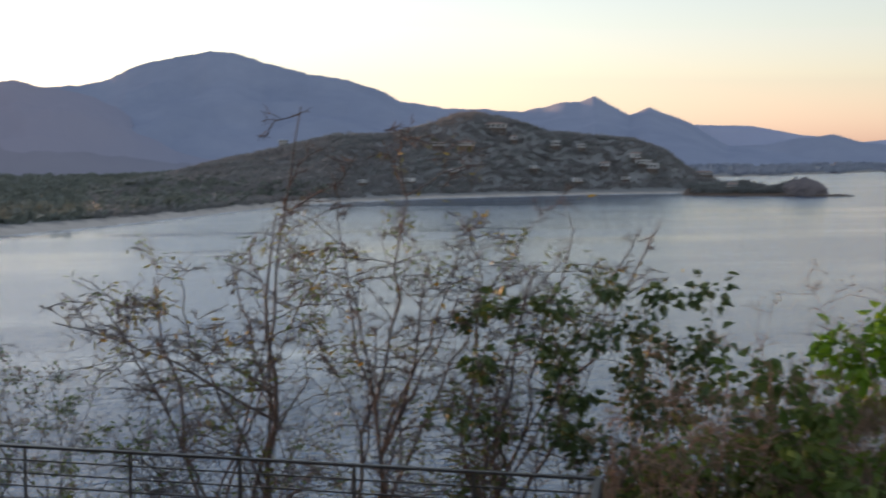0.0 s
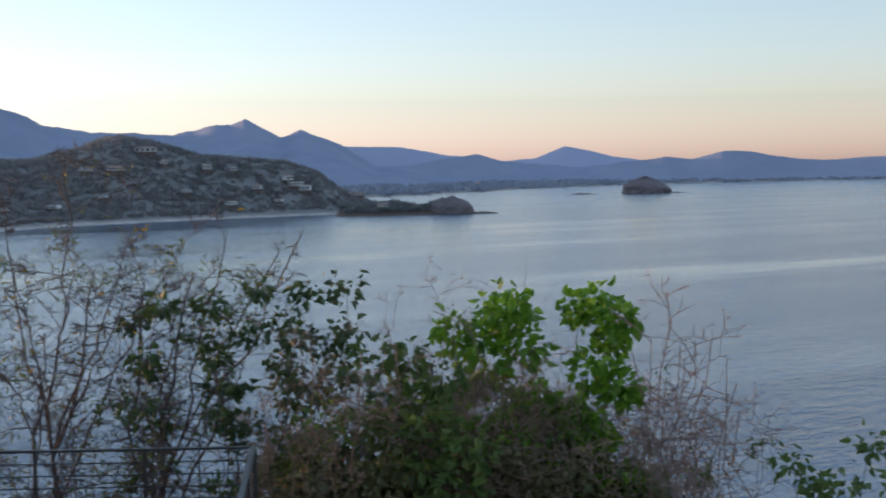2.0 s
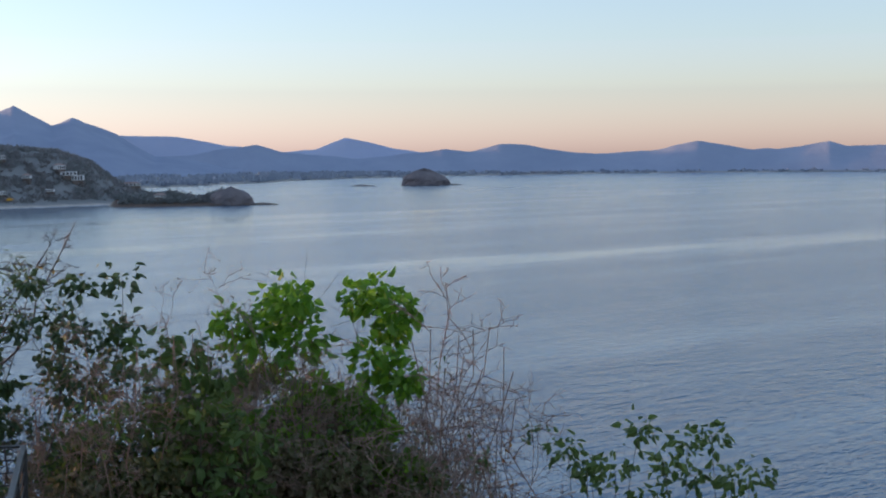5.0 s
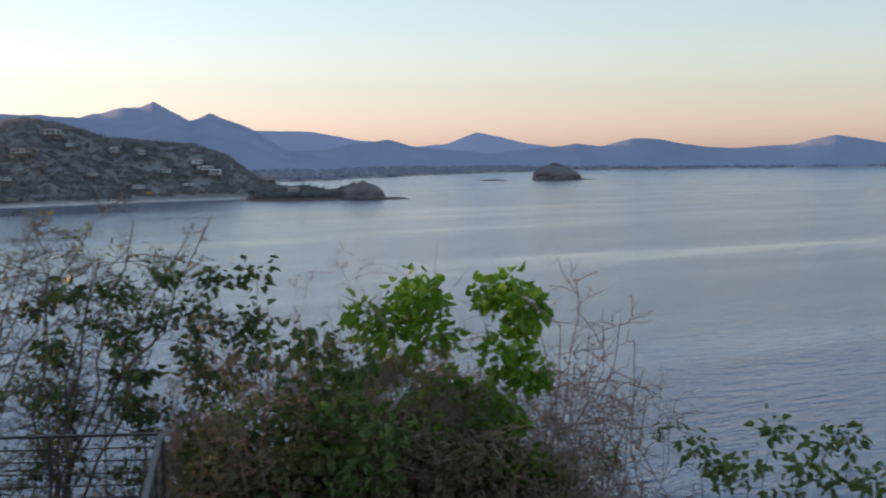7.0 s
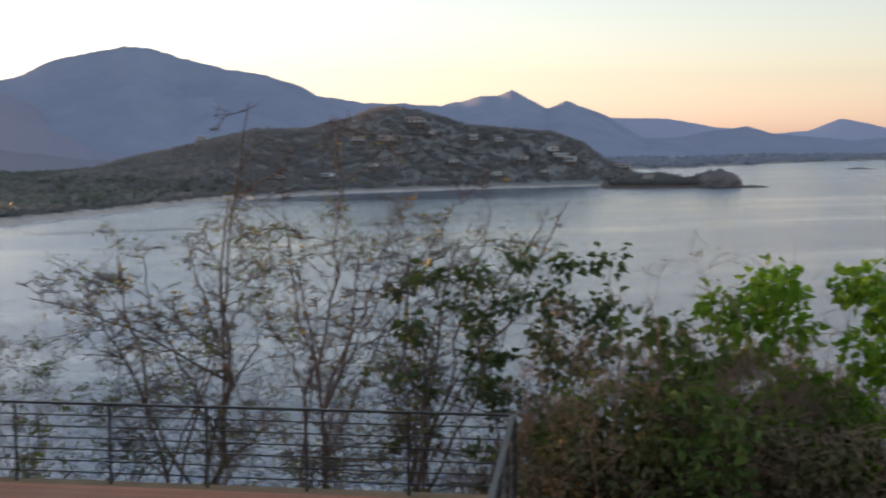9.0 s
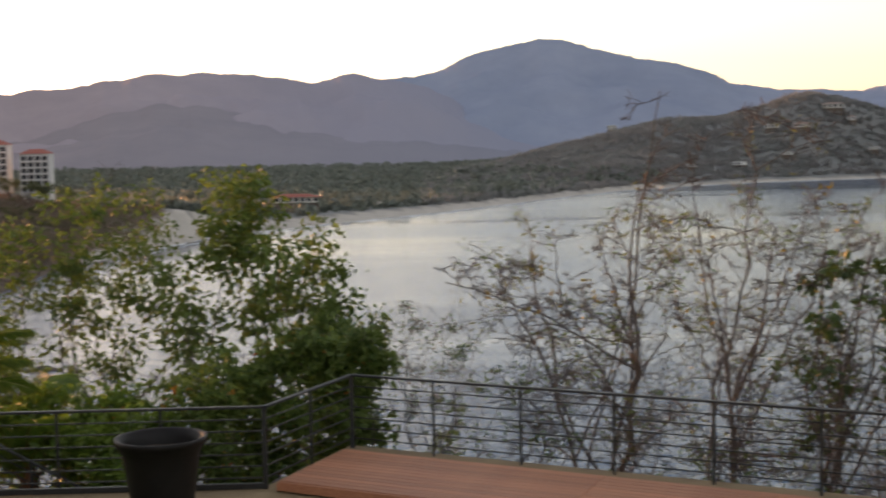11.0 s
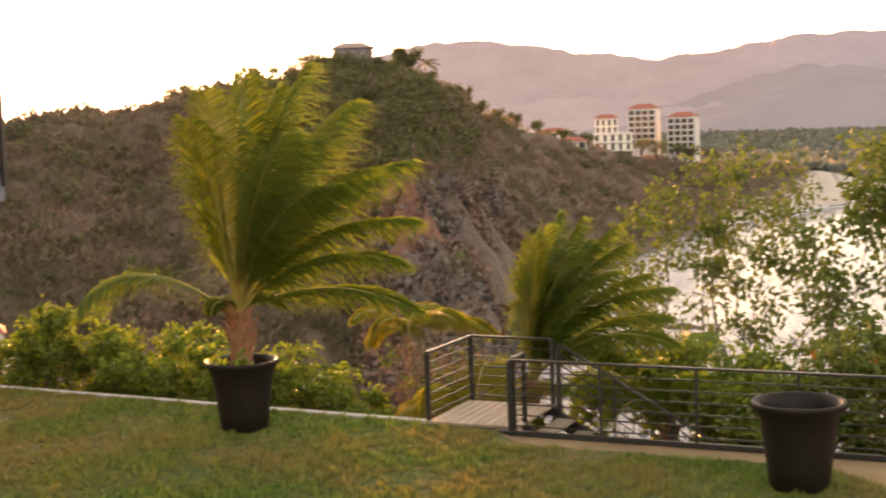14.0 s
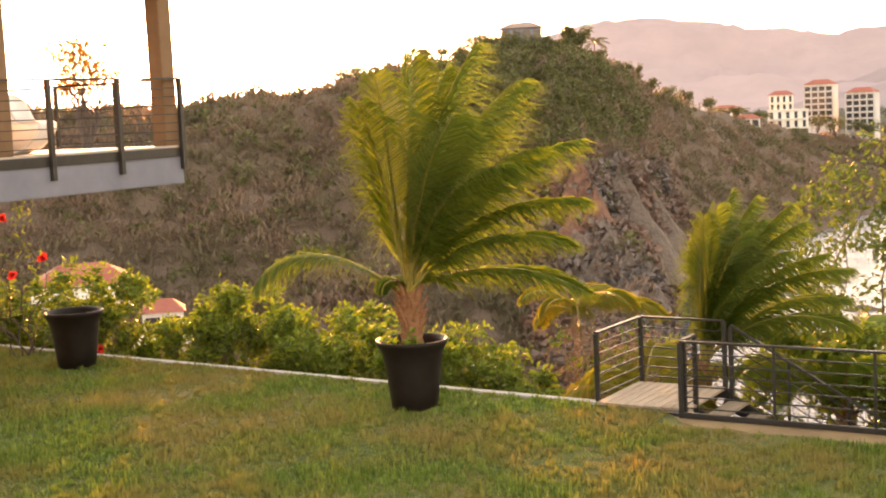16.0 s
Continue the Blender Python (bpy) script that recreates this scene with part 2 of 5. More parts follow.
def waves(x, y, seed, scale, octaves=4):
    """Sum of turned sine ripples: a cheap rolling relief."""
    g = np.random.RandomState(seed)
    out = np.zeros_like(x)
    for o in range(octaves):
        for _ in range(3):
            a, p = g.uniform(0, 6.283), g.uniform(0, 6.283)
            k = 6.283 / scale * 2 ** o * g.uniform(0.7, 1.4)
            out += np.sin((x * np.cos(a) + y * np.sin(a)) * k + p + 1.3 * np.sin((x * np.sin(a) - y * np.cos(a)) * k * 0.6)) / (3 * 1.9 ** o)
    return out


def ground_height(az, d):
    x, y = -np.sin(np.radians(az)) * d, np.cos(np.radians(az)) * d
    # the garden and the bank in front of it
    s = (y - table(x, EDGE)) * 0.9
    bank = 2.85 * smooth(1 - (d - 1.5) / 9.5)
    near = np.where(s < 0.25, bank - 0.35, -0.85 * (s - 0.25) - 0.35)
    near = np.maximum(near + np.where(s > 1, 0.5 * waves(x, y, 3, 9, 3) * np.clip(s / 10, 0, 1), 0), SEA - 6)
    # the shore behind the bay, the headland and the near hill
    land = np.full_like(d, SEA - 6)
    ds = table(az, SHORE)
    on = (az > -28) & (d > ds - 30)
    t = d - ds
    flat = SEA + np.clip(t * 0.09, -4, 3.0)
    crest = EYE + 1700 * np.tan(np.radians(table(az, HEAD)))
    hill = np.where(az < 0, (crest - SEA - 3) * smooth((d - ds - 25) / (1700 - ds - 25)) * (1 - 0.75 * smooth((d - 1720) / 700)), 0)
    hill = hill + np.where((az < -3) & (t > 60), 9 * waves(x, y, 5, 330) * smooth((t - 60) / 150) * np.clip((1690 - d) / 150, 0, 1), 0)
    sd, sc = table(az, SHOULDER_D), table(az, SHOULDER)
    sz = EYE + sd * np.tan(np.radians(sc)) - SEA - 3
    rise = np.clip((d - ds - 8) / np.maximum(sd - ds - 8, 20), 0, 1)
    inland = smooth(np.clip((d - 190) / (sd - 190), 0, 1)) * 0.8 + 0.2 * np.clip((d - 120) / (sd - 120), 0, 1)
    turn = smooth((az - 20.5) / 6.0)
    rise = rise ** 0.75 * (1 - turn) + inland * turn
    left = np.where(az > 4, sz * rise * (1 - 0.9 * smooth((d - sd - 10) / 160)) * smooth((az - 4) / 5), 0)
    left = left + np.where((az > 9) & (t > 20), (3.2 * waves(x, y, 8, 60) + 1.2 * waves(x, y, 9, 17)) * np.clip(t / 60, 0, 1) * np.clip((sd - d + 25) / 60, 0, 1) * smooth((az - 9) / 4), 0)
    crag = np.clip((az - 20) / 1.5, 0, 1) * np.clip((28 - az) / 1.5, 0, 1) * np.clip(t / 40, 0, 1) * np.clip((sd - 40 - d) / 60, 0, 1)
    left = left + np.where(az > 4, crag * (4.5 * np.abs(waves(x, y, 13, 26, 3)) + 1.5 * np.abs(waves(x, y, 14, 9, 2)) - 2.0), 0)
    land = np.where(on, np.maximum(flat + np.maximum(hill, 0) + left, np.where(t > 40, SEA + 2.0, SEA - 6)), land)
    # the rocky spit and the far shore
    spit = (8 + 10 * np.exp(-((az + 31.4) / 0.55) ** 2) + 5 * np.exp(-((az + 28.6) / 1.2) ** 2)) * np.clip((az + 32.6) / 0.5, 0, 1) * np.clip(1 - np.abs(d - 1512) / 52, 0, 1)
    land = np.maximum(land, np.where((az < -26.8) & (spit > 0.2), SEA - 1 + spit + 1.2 * waves(x, y, 11, 40, 3), SEA - 6))
    tf = d - table(az, FAR_SHORE)
    land = np.maximum(land, np.where((az < -26) & (tf > -40), SEA + np.clip(tf * 0.06, -3, 2.5) + np.clip(tf - 60, 0, 900) * 0.006, SEA - 6))
    return np.maximum(near, land)


def polar_grid(azs, rs):
    A, D = np.meshgrid(azs, rs, indexing="ij")
    nr = len(rs)
    idx = np.arange(len(azs) * nr).reshape(len(azs), nr)
    q = np.stack([idx[:-1, :-1], idx[:-1, 1:], idx[1:, 1:], idx[1:, :-1]], -1).reshape(-1, 4)
    return A.ravel(), D.ravel(), q


azs = np.concatenate([np.arange(-180, -62, 4.0), np.arange(-62, 62, 0.4), np.arange(62, 180, 4.0), [180.0]])
rs = np.concatenate([[0.0, 0.5], np.geomspace(1.2, 230, 90), np.arange(234, 420, 4.0), np.geomspace(425, 1250, 50), np.arange(1260, 1760, 10.0), np.geomspace(1780, 4950, 40)])
GA, GD, GF = polar_grid(azs, rs)
GZ = ground_height(GA, GD)
GX, GY = -np.sin(np.radians(GA)) * GD, np.cos(np.radians(GA)) * GD
M_GROUND, gn, gl = node_mat("earth_grass_sand_and_scrub")
gb = gn["Principled BSDF"]
gb.inputs["Roughness"].default_value = 0.95
at = gn.new("ShaderNodeAttribute")
at.attribute_name = "cover"
sep = gn.new("ShaderNodeSeparateColor")
gl.new(at.outputs["Color"], sep.inputs[0])


def blend(a, b, fac):
    m = gn.new("ShaderNodeMix")
    m.data_type = "RGBA"
    gl.new(fac, m.inputs[0])
    gl.new(a, m.inputs[6])
    gl.new(b, m.inputs[7])
    return m.outputs[2]


scrub = ramp_node(gn, [(0.3, (0.09, 0.062, 0.046)), (0.55, (0.145, 0.10, 0.075)), (0.75, (0.10, 0.085, 0.05))])
gl.new(noise_node(gn, gl, 0.035, 8, 0.7).outputs["Fac"], scrub.inputs[0])
lawn = ramp_node(gn, [(0.30, (0.07, 0.12, 0.022)), (0.48, (0.13, 0.165, 0.04)), (0.64, (0.31, 0.20, 0.10))])
gl.new(noise_node(gn, gl, 0.55, 6, 0.65).outputs["Fac"], lawn.inputs[0])
sand = ramp_node(gn, [(0.3, (0.44, 0.39, 0.34)), (0.7, (0.58, 0.52, 0.46))])
gl.new(noise_node(gn, gl, 0.1, 4).outputs["Fac"], sand.inputs[0])
# woodland floor, its pale grey a painted haze tone to suit L_HAZY
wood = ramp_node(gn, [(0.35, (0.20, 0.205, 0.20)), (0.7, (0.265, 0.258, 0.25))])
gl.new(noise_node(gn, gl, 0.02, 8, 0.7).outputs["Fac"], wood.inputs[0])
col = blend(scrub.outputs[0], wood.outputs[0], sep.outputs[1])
col = blend(col, sand.outputs[0], sep.outputs[0])
col = blend(col, lawn.outputs[0], sep.outputs[2])
gl.new(col, gb.inputs["Base Color"])
gbump = gn.new("ShaderNodeBump")
gbump.inputs["Strength"].default_value, gbump.inputs["Distance"].default_value = 0.5, 0.06
gl.new(noise_node(gn, gl, 9, 6, 0.7).outputs["Fac"], gbump.inputs["Height"])
crags = gn.new("ShaderNodeBump")
crags.inputs["Strength"].default_value, crags.inputs["Distance"].default_value = 0.8, 1.2
gl.new(noise_node(gn, gl, 0.35, 6, 0.7).outputs["Fac"], crags.inputs["Height"])
gl.new(crags.outputs[0], gbump.inputs["Normal"])
gl.new(gbump.outputs[0], gb.inputs["Normal"])

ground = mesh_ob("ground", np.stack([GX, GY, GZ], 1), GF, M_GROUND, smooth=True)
tagged(ground, "dry hillside ground with lawn, sand beach and woodland", "ground", kind="structure")
g_s = (GY - table(GX, EDGE))
lawn_w = (g_s < 0.3) & (GD < 120)
shore_t = np.where(GA > -28, GD - table(GA, SHORE), GD - table(GA, FAR_SHORE))
sand_w = (shore_t > -40) & (shore_t < np.where(GA < -12, 18, 40)) & (GA < 12) & (GA > -64)
hazed_wood_w = (shore_t >= np.where(GA < -12, 18, 40)) & (GA < 9)
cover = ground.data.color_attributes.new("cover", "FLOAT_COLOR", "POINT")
cover.data.foreach_set("color", np.stack([sand_w, hazed_wood_w, lawn_w, np.ones_like(GA)], 1).astype(np.float32).ravel())

# ---- the sea ----
M_SEA, sn, sl = node_mat("rippled_sea_water")
sb = sn["Principled BSDF"]
sb.inputs["Base Color"].default_value = (0.012, 0.065, 0.14, 1)
sb.inputs["IOR"].default_value, sb.inputs["Specular IOR Level"].default_value = 1.33, 0.75
slick = noise_node(sn, sl, 0.006, 5, 0.6, stretch=(0.28, 2.0, 1))
sr = sn.new("ShaderNodeMapRange")
sl.new(slick.outputs["Fac"], sr.inputs[0])
sr.inputs[1].default_value, sr.inputs[2].default_value, sr.inputs[3].default_value, sr.inputs[4].default_value = 0.45, 0.64, 0.15, 0.08
sl.new(sr.outputs[0], sb.inputs["Roughness"])
w1, w2 = noise_node(sn, sl, 0.30, 4, 0.6, stretch=(0.4, 1, 1)), noise_node(sn, sl, 0.05, 3, 0.5, stretch=(0.5, 1, 1))
b1, b2 = sn.new("ShaderNodeBump"), sn.new("ShaderNodeBump")
b1.inputs["Strength"].default_value, b1.inputs["Distance"].default_value = 0.35, 1.5
b2.inputs["Strength"].default_value, b2.inputs["Distance"].default_value = 0.2, 1.5
sl.new(w1.outputs["Fac"], b1.inputs["Height"])
sl.new(w2.outputs["Fac"], b2.inputs["Height"])
sl.new(b2.outputs[0], b1.inputs["Normal"])
where, place_xyz = sn.new("ShaderNodeTexCoord"), sn.new("ShaderNodeSeparateXYZ")
sl.new(where.outputs["Object"], place_xyz.inputs[0])
lee, shelter, tame = sn.new("ShaderNodeMath"), sn.new("ShaderNodeMapRange"), sn.new("ShaderNodeMath")
lee.operation, tame.operation = "MULTIPLY_ADD", "MULTIPLY"
sl.new(place_xyz.outputs["Y"], lee.inputs[0])
lee.inputs[1].default_value = -0.5
sl.new(place_xyz.outputs["X"], lee.inputs[2])
sl.new(lee.outputs[0], shelter.inputs[0])
shelter.inputs[1].default_value, shelter.inputs[2].default_value, shelter.inputs[3].default_value, shelter.inputs[4].default_value = -60, 280, 0.4, 1.25
ripple, most = sn.new("ShaderNodeMapRange"), sn.new("ShaderNodeMath")
most.operation = "MAXIMUM"
sl.new(place_xyz.outputs["Y"], ripple.inputs[0])
ripple.inputs[1].default_value, ripple.inputs[2].default_value, ripple.inputs[3].default_value, ripple.inputs[4].default_value = 230, 460, 0.95, 0.3
sl.new(shelter.outputs[0], most.inputs[0])
sl.new(ripple.outputs[0], most.inputs[1])
calm = sn.new("ShaderNodeMapRange")
sl.new(slick.outputs["Fac"], calm.inputs[0])
calm.inputs[1].default_value, calm.inputs[2].default_value, calm.inputs[3].default_value, calm.inputs[4].default_value = 0.45, 0.66, 0.8, 0.14
sl.new(calm.outputs[0], tame.inputs[0])
sl.new(most.outputs[0], tame.inputs[1])
sl.new(tame.outputs[0], b1.inputs["Strength"])
sl.new(b1.outputs[0], sb.inputs["Normal"])
A_, D_, F_ = polar_grid(np.linspace(-180, 180, 73), np.geomspace(20, 4960, 40))
water = mesh_ob("water", np.stack([-np.sin(np.radians(A_)) * D_, np.cos(np.radians(A_)) * D_, np.full_like(A_, SEA)], 1), F_, M_SEA, smooth=True)
tagged(water, "calm blue-grey bay water with slick streaks", "sea", kind="structure")


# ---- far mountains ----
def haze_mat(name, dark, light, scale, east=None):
    """Wooded mountain side with distance haze put into its colour; east: a second haze tone that takes over towards the
    east.
    """
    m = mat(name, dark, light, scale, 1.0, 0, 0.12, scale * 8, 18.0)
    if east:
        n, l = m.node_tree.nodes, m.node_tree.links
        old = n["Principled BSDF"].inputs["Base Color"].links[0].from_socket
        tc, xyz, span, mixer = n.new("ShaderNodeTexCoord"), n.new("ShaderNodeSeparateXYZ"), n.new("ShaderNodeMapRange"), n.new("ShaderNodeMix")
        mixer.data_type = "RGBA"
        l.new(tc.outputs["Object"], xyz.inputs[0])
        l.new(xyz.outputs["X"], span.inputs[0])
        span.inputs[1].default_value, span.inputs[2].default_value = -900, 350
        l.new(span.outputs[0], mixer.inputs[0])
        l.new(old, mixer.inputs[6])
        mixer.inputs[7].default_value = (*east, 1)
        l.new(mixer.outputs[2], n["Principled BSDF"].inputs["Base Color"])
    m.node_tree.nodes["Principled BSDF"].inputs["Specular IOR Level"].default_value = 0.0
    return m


# blue, mauve and pale blue are aerial haze painted into the base colours
M_MOUNT = haze_mat("haze_blue_wooded_mountain", (0.26, 0.30, 0.40), (0.335, 0.37, 0.47), 0.004)
M_MOUNT_WARM = haze_mat("haze_mauve_dry_mountain", (0.38, 0.31, 0.33), (0.47, 0.375, 0.39), 0.004, (0.30, 0.31, 0.39))
M_MOUNT_FAR = haze_mat("haze_pale_blue_far_mountain", (0.38, 0.42, 0.58), (0.43, 0.47, 0.62), 0.004)


def mountain_range(name, label, skyline, d0, depth, material, seed, az_lo, az_hi, foot, rough=1.0, spurs=0.22):
    """A range whose crest follows the skyline (azimuth, elevation) at the distance d0, with spurs running down to its foot."""
    A, T, F = polar_grid(np.arange(az_lo, az_hi + 0.01, 0.12), np.linspace(0, 1, 26))
    D = d0 - depth * (1 - T)
    e = table(A, skyline)
    x, y = -np.sin(np.radians(A)) * D, np.cos(np.radians(A)) * D
    crest = EYE + d0 * np.tan(np.radians(e)) + rough * 5 * waves(A, A * 0 + seed, seed, 2.2, 4)
    body = foot + (crest - foot) * T ** 1.15
    spur = waves(x, y, seed + 20, 900, 5) * (crest - foot) * spurs * np.sin(np.pi * np.clip(T, 0, 1)) ** 0.8
    z = body + spur
    ob = mesh_ob(name, np.stack([x, y, z], 1), F, material, smooth=True)
    return tagged(ob, label, "mountain", kind="structure")


RIDGE_A = [(-32, -0.3), (-30, 0.1), (-28.4, 0.35), (-27.3, 0.85), (-26.9, 1.15), (-26.1, 1.5), (-25.2, 1.86), (-24.4, 1.53), (-22.9, 2.33), (-22.3, 2.1), (-21.6, 2.15), (-19.9, 1.72), (-18.5, 1.83), (-16.6, 1.84), (-14.7, 2.16), (-14.2, 2.5), (-12.2, 3.1), (-11, 3.26), (-8.7, 3.9), (-6.9, 4.22), (-5.6, 3.9), (-4.2, 3.68), (-2.8, 3.0), (-1.7, 2.7), (-0.2, 2.6), (2, 2.0), (5, 1.0)]
RIDGE_B = [(-12, -0.9), (-8, -0.5), (-5.5, 0.5), (-4, 1.3), (-2.2, 2.3), (-0.2, 2.66), (0.9, 2.93), (2.6, 2.53), (4, 2.8), (6.2, 2.97), (9.3, 2.96), (10.8, 2.72), (12.6, 2.42), (14.7, 2.17), (17.4, 2.48), (19.4, 2.9), (22.2, 3.28), (24.8, 3.14), (27, 2.7), (29, 1.6), (31, 0.8), (34, 0.2), (45, -0.1), (70, -0.1)]
RIDGE_C = [(-64, 0.5), (-56.9, 0.46), (-56.3, 0.65), (-54.3, 0.36), (-53.2, 0.35), (-51, 0.73), (-49.1, 0.33), (-46.8, 0.24), (-45.4, 0.33), (-44, 0.63), (-42.8, 0.69), (-41.6, 0.37), (-40.4, 0.46), (-36.9, 0.1), (-33.8, 0.4), (-32.6, 0.7), (-31.4, 0.6), (-29.8, 0.3), (-27, 0.2)]
RIDGE_D = [(-42, 0.0), (-38.3, 0.53), (-37.2, 0.8), (-36.3, 1.0), (-35, 0.5), (-33.8, 0.42), (-31.4, 0.7), (-29.3, 1.08), (-26.8, 1.15), (-24, 1.0)]
mountain_range("mountain_blue", "broad wooded mountain in blue-grey haze behind the bay", RIDGE_A, 4650, 1000, M_MOUNT, 1, -32, 5, SEA - 4, 1.0, 0.16)
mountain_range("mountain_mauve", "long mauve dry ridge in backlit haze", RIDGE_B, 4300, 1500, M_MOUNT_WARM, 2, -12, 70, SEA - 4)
mountain_range("hills_far_shore", "low hills in blue haze along the far shore", RIDGE_C, 4780, 200, M_MOUNT, 3, -64, -27, SEA - 4, 0.4, 0.025)
mountain_range("mountain_pale", "mountain in pale blue haze in the far distance", RIDGE_D, 4930, 100, M_MOUNT_FAR, 4, -42, -24, SEA - 4, 0.3, 0.0)

RIDGE_E = [(20, -0.6), (14, 0.4), (11.5, 1.2), (9, 1.75), (7, 1.6), (4, 1.1), (1, 0.7), (-2, 0.4), (-4, -0.1), (-7, -0.6), (-12, -0.9)]
# the foothill's mauve and blue-grey are painted haze as well
mountain_range("foothill_mauve", "lower foothill in mauve haze in front of the ridge", RIDGE_E, 3500, 1100, haze_mat("haze_mauve_foothill_scrub", (0.30, 0.255, 0.27), (0.38, 0.315, 0.325), 0.005, (0.27, 0.275, 0.33)), 6, -12, 20, SEA - 4, 0.8, 0.2)

# surf along the beach
foam_az = np.arange(-27, 11, 0.1)
M_FOAM = mat("white_surf_foam", (0.60, 0.62, 0.64), (0.80, 0.81, 0.82), 0.2, 0.9, 0, 0.5, 2, 0.2)
for k, (off, wide) in enumerate(((-3, 9), (-22, 4))):
    d0 = table(foam_az, SHORE) + off + 2.5 * np.sin(foam_az * 9.0) + 1.5 * np.sin(foam_az * 23.0)
    w_ = wide * np.clip(0.55 + 0.6 * np.sin(foam_az * (3.1 + k) + k) + 0.3 * np.sin(foam_az * 11), 0.05, 1.3)
    near_, far_ = d0 - w_, d0 + 1
    vv = np.concatenate([np.stack([-np.sin(np.radians(foam_az)) * q, np.cos(np.radians(foam_az)) * q, np.full_like(q, SEA + 0.12)], 1) for q in (near_, far_)])
    m_ = len(foam_az)
    tagged(mesh_ob("surf", vv, [(i, i + 1, m_ + i + 1, m_ + i) for i in range(m_ - 1)], M_FOAM), "thin white line of surf along the beach", "surf", kind="structure")


# ---- lawn and its edge ----
def edge_y(x):
    return float(table(np.array(x), EDGE)) - 0.12


v, f = [], []
nx, ny = 150, 40
for i in range(nx + 1):
    x = -34 + 38 * i / nx
    y1 = edge_y(x) - 0.55 * min(1, max(0, (x + 6.6) / 0.5)) + 0.06 * math.sin(x * 5.1) + 0.04 * math.sin(x * 13) * (x > -6.4)
    y1 = min(y1, 15.95 - 0.75 * (x + 2.4)) if x > -2.4 else y1
    for j in range(ny + 1):
        y = 7.5 + (y1 - 7.5) * j / ny
        d = math.hypot(x, y)
        b = max(0.0, 1 - (d - 1.5) / 9.5)
        v.append((x, y, 2.5 * b * b * (3 - 2 * b) + 0.012 * math.sin(x * 2.1) * math.sin(y * 1.7)))
for i in range(nx):
    for j in range(ny):
        a = i * (ny + 1) + j
        f.append((a, a + ny + 1, a + ny + 2, a + 1))
M_LAWN, ln, ll = node_mat("patchy_mown_lawn")
lb = ln["Principled BSDF"]
lb.inputs["Roughness"].default_value = 0.9
lr = ramp_node(ln, [(0.36, (0.035, 0.085, 0.016)), (0.52, (0.085, 0.115, 0.026)), (0.64, (0.21, 0.135, 0.055)), (0.80, (0.33, 0.19, 0.095))])
lmix = ln.new("ShaderNodeMath")
lmix.operation = "MULTIPLY_ADD"
ll.new(noise_node(ln, ll, 5.5, 6, 0.75).outputs["Fac"], lmix.inputs[0])
lmix.inputs[1].default_value = 0.75
lsub = ln.new("ShaderNodeMath")
lsub.operation = "SUBTRACT"
ll.new(noise_node(ln, ll, 0.42, 5, 0.55).outputs["Fac"], lsub.inputs[0])
lsub.inputs[1].default_value = 0.37
ll.new(lsub.outputs[0], lmix.inputs[2])
ll.new(lmix.outputs[0], lr.inputs[0])
ll.new(lr.outputs[0], lb.inputs["Base Color"])
lbump = ln.new("ShaderNodeBump")
lbump.inputs["Strength"].default_value, lbump.inputs["Distance"].default_value = 0.9, 0.05
ll.new(noise_node(ln, ll, 14, 5, 0.7).outputs["Fac"], lbump.inputs["Height"])
ll.new(lbump.outputs[0], lb.inputs["Normal"])
tagged(mesh_ob("lawn", v, f, M_LAWN, smooth=True), "patchy green lawn with dry straw-coloured spots", "lawn", kind="structure")

# grass blades over the part of the lawn that is seen close
g = np.random.RandomState(4)
n = 620000
az_, d_ = g.uniform(-6, 54, n), np.sqrt(g.uniform(12.0 ** 2, 30.0 ** 2, n))
px, py = -np.sin(np.radians(az_)) * d_, np.cos(np.radians(az_)) * d_
keep = (py < table(px, EDGE) - 0.15 - 0.55 * np.clip((px + 6.6) / 0.5, 0, 1)) & ((px < -6.7) | (py < 15.95 - 0.75 * np.maximum(px + 2.4, 0)))
tuft = 0.45 * waves(px, py, 31, 1.9, 4) + 0.75 * waves(px, py * 1.6, 32, 0.55, 3)
keep &= g.uniform(-1.8, 0.75, n) < tuft
px, py, tuft = px[keep], py[keep], tuft[keep]
n = len(px)
h, a, ln_ = g.uniform(0.03, 0.08, n) * np.clip(1 + 0.9 * tuft, 0.3, 2), g.uniform(0, 6.283, n), g.uniform(0.0, 0.035, n)
w = 0.013
base = np.stack([px, py, np.zeros(n)], 1)
sx = np.stack([np.cos(a) * w, np.sin(a) * w, np.zeros(n)], 1)
tip = base + np.stack([-np.sin(a) * ln_, np.cos(a) * ln_, h], 1)
tris = np.arange(3 * n).reshape(n, 3)
tagged(mesh_ob("grass", np.stack([base - sx, base + sx, tip], 1).reshape(-1, 3), tris, L_GRASS), "short uneven lawn grass blades", "grass", kind="stuff")

# pale kerb along the lawn's far edge
v, f = [], []
xs = [-33 + 25.2 * k / 40 for k in range(41)]
for x in xs:
    y = edge_y(x)
    v += [(x, y - 0.02, 0.035), (x, y + 0.08, 0.045), (x, y + 0.10, -0.9), (x, y - 0.02, -0.3)]
for k in range(40):
    a = 4 * k
    f += [(a, a + 4, a + 5, a + 1), (a + 1, a + 5, a + 6, a + 2), (a + 3, a + 7, a + 4, a), (a + 2, a + 6, a + 7, a + 3)]
f += [(0, 1, 2, 3), (163, 162, 161, 160)]
tagged(mesh_ob("kerb", v, f, M_CONCRETE), "pale concrete edging along the lawn", "kerb", kind="structure")

# earth bank that carries fence and deck
v, f = [], []
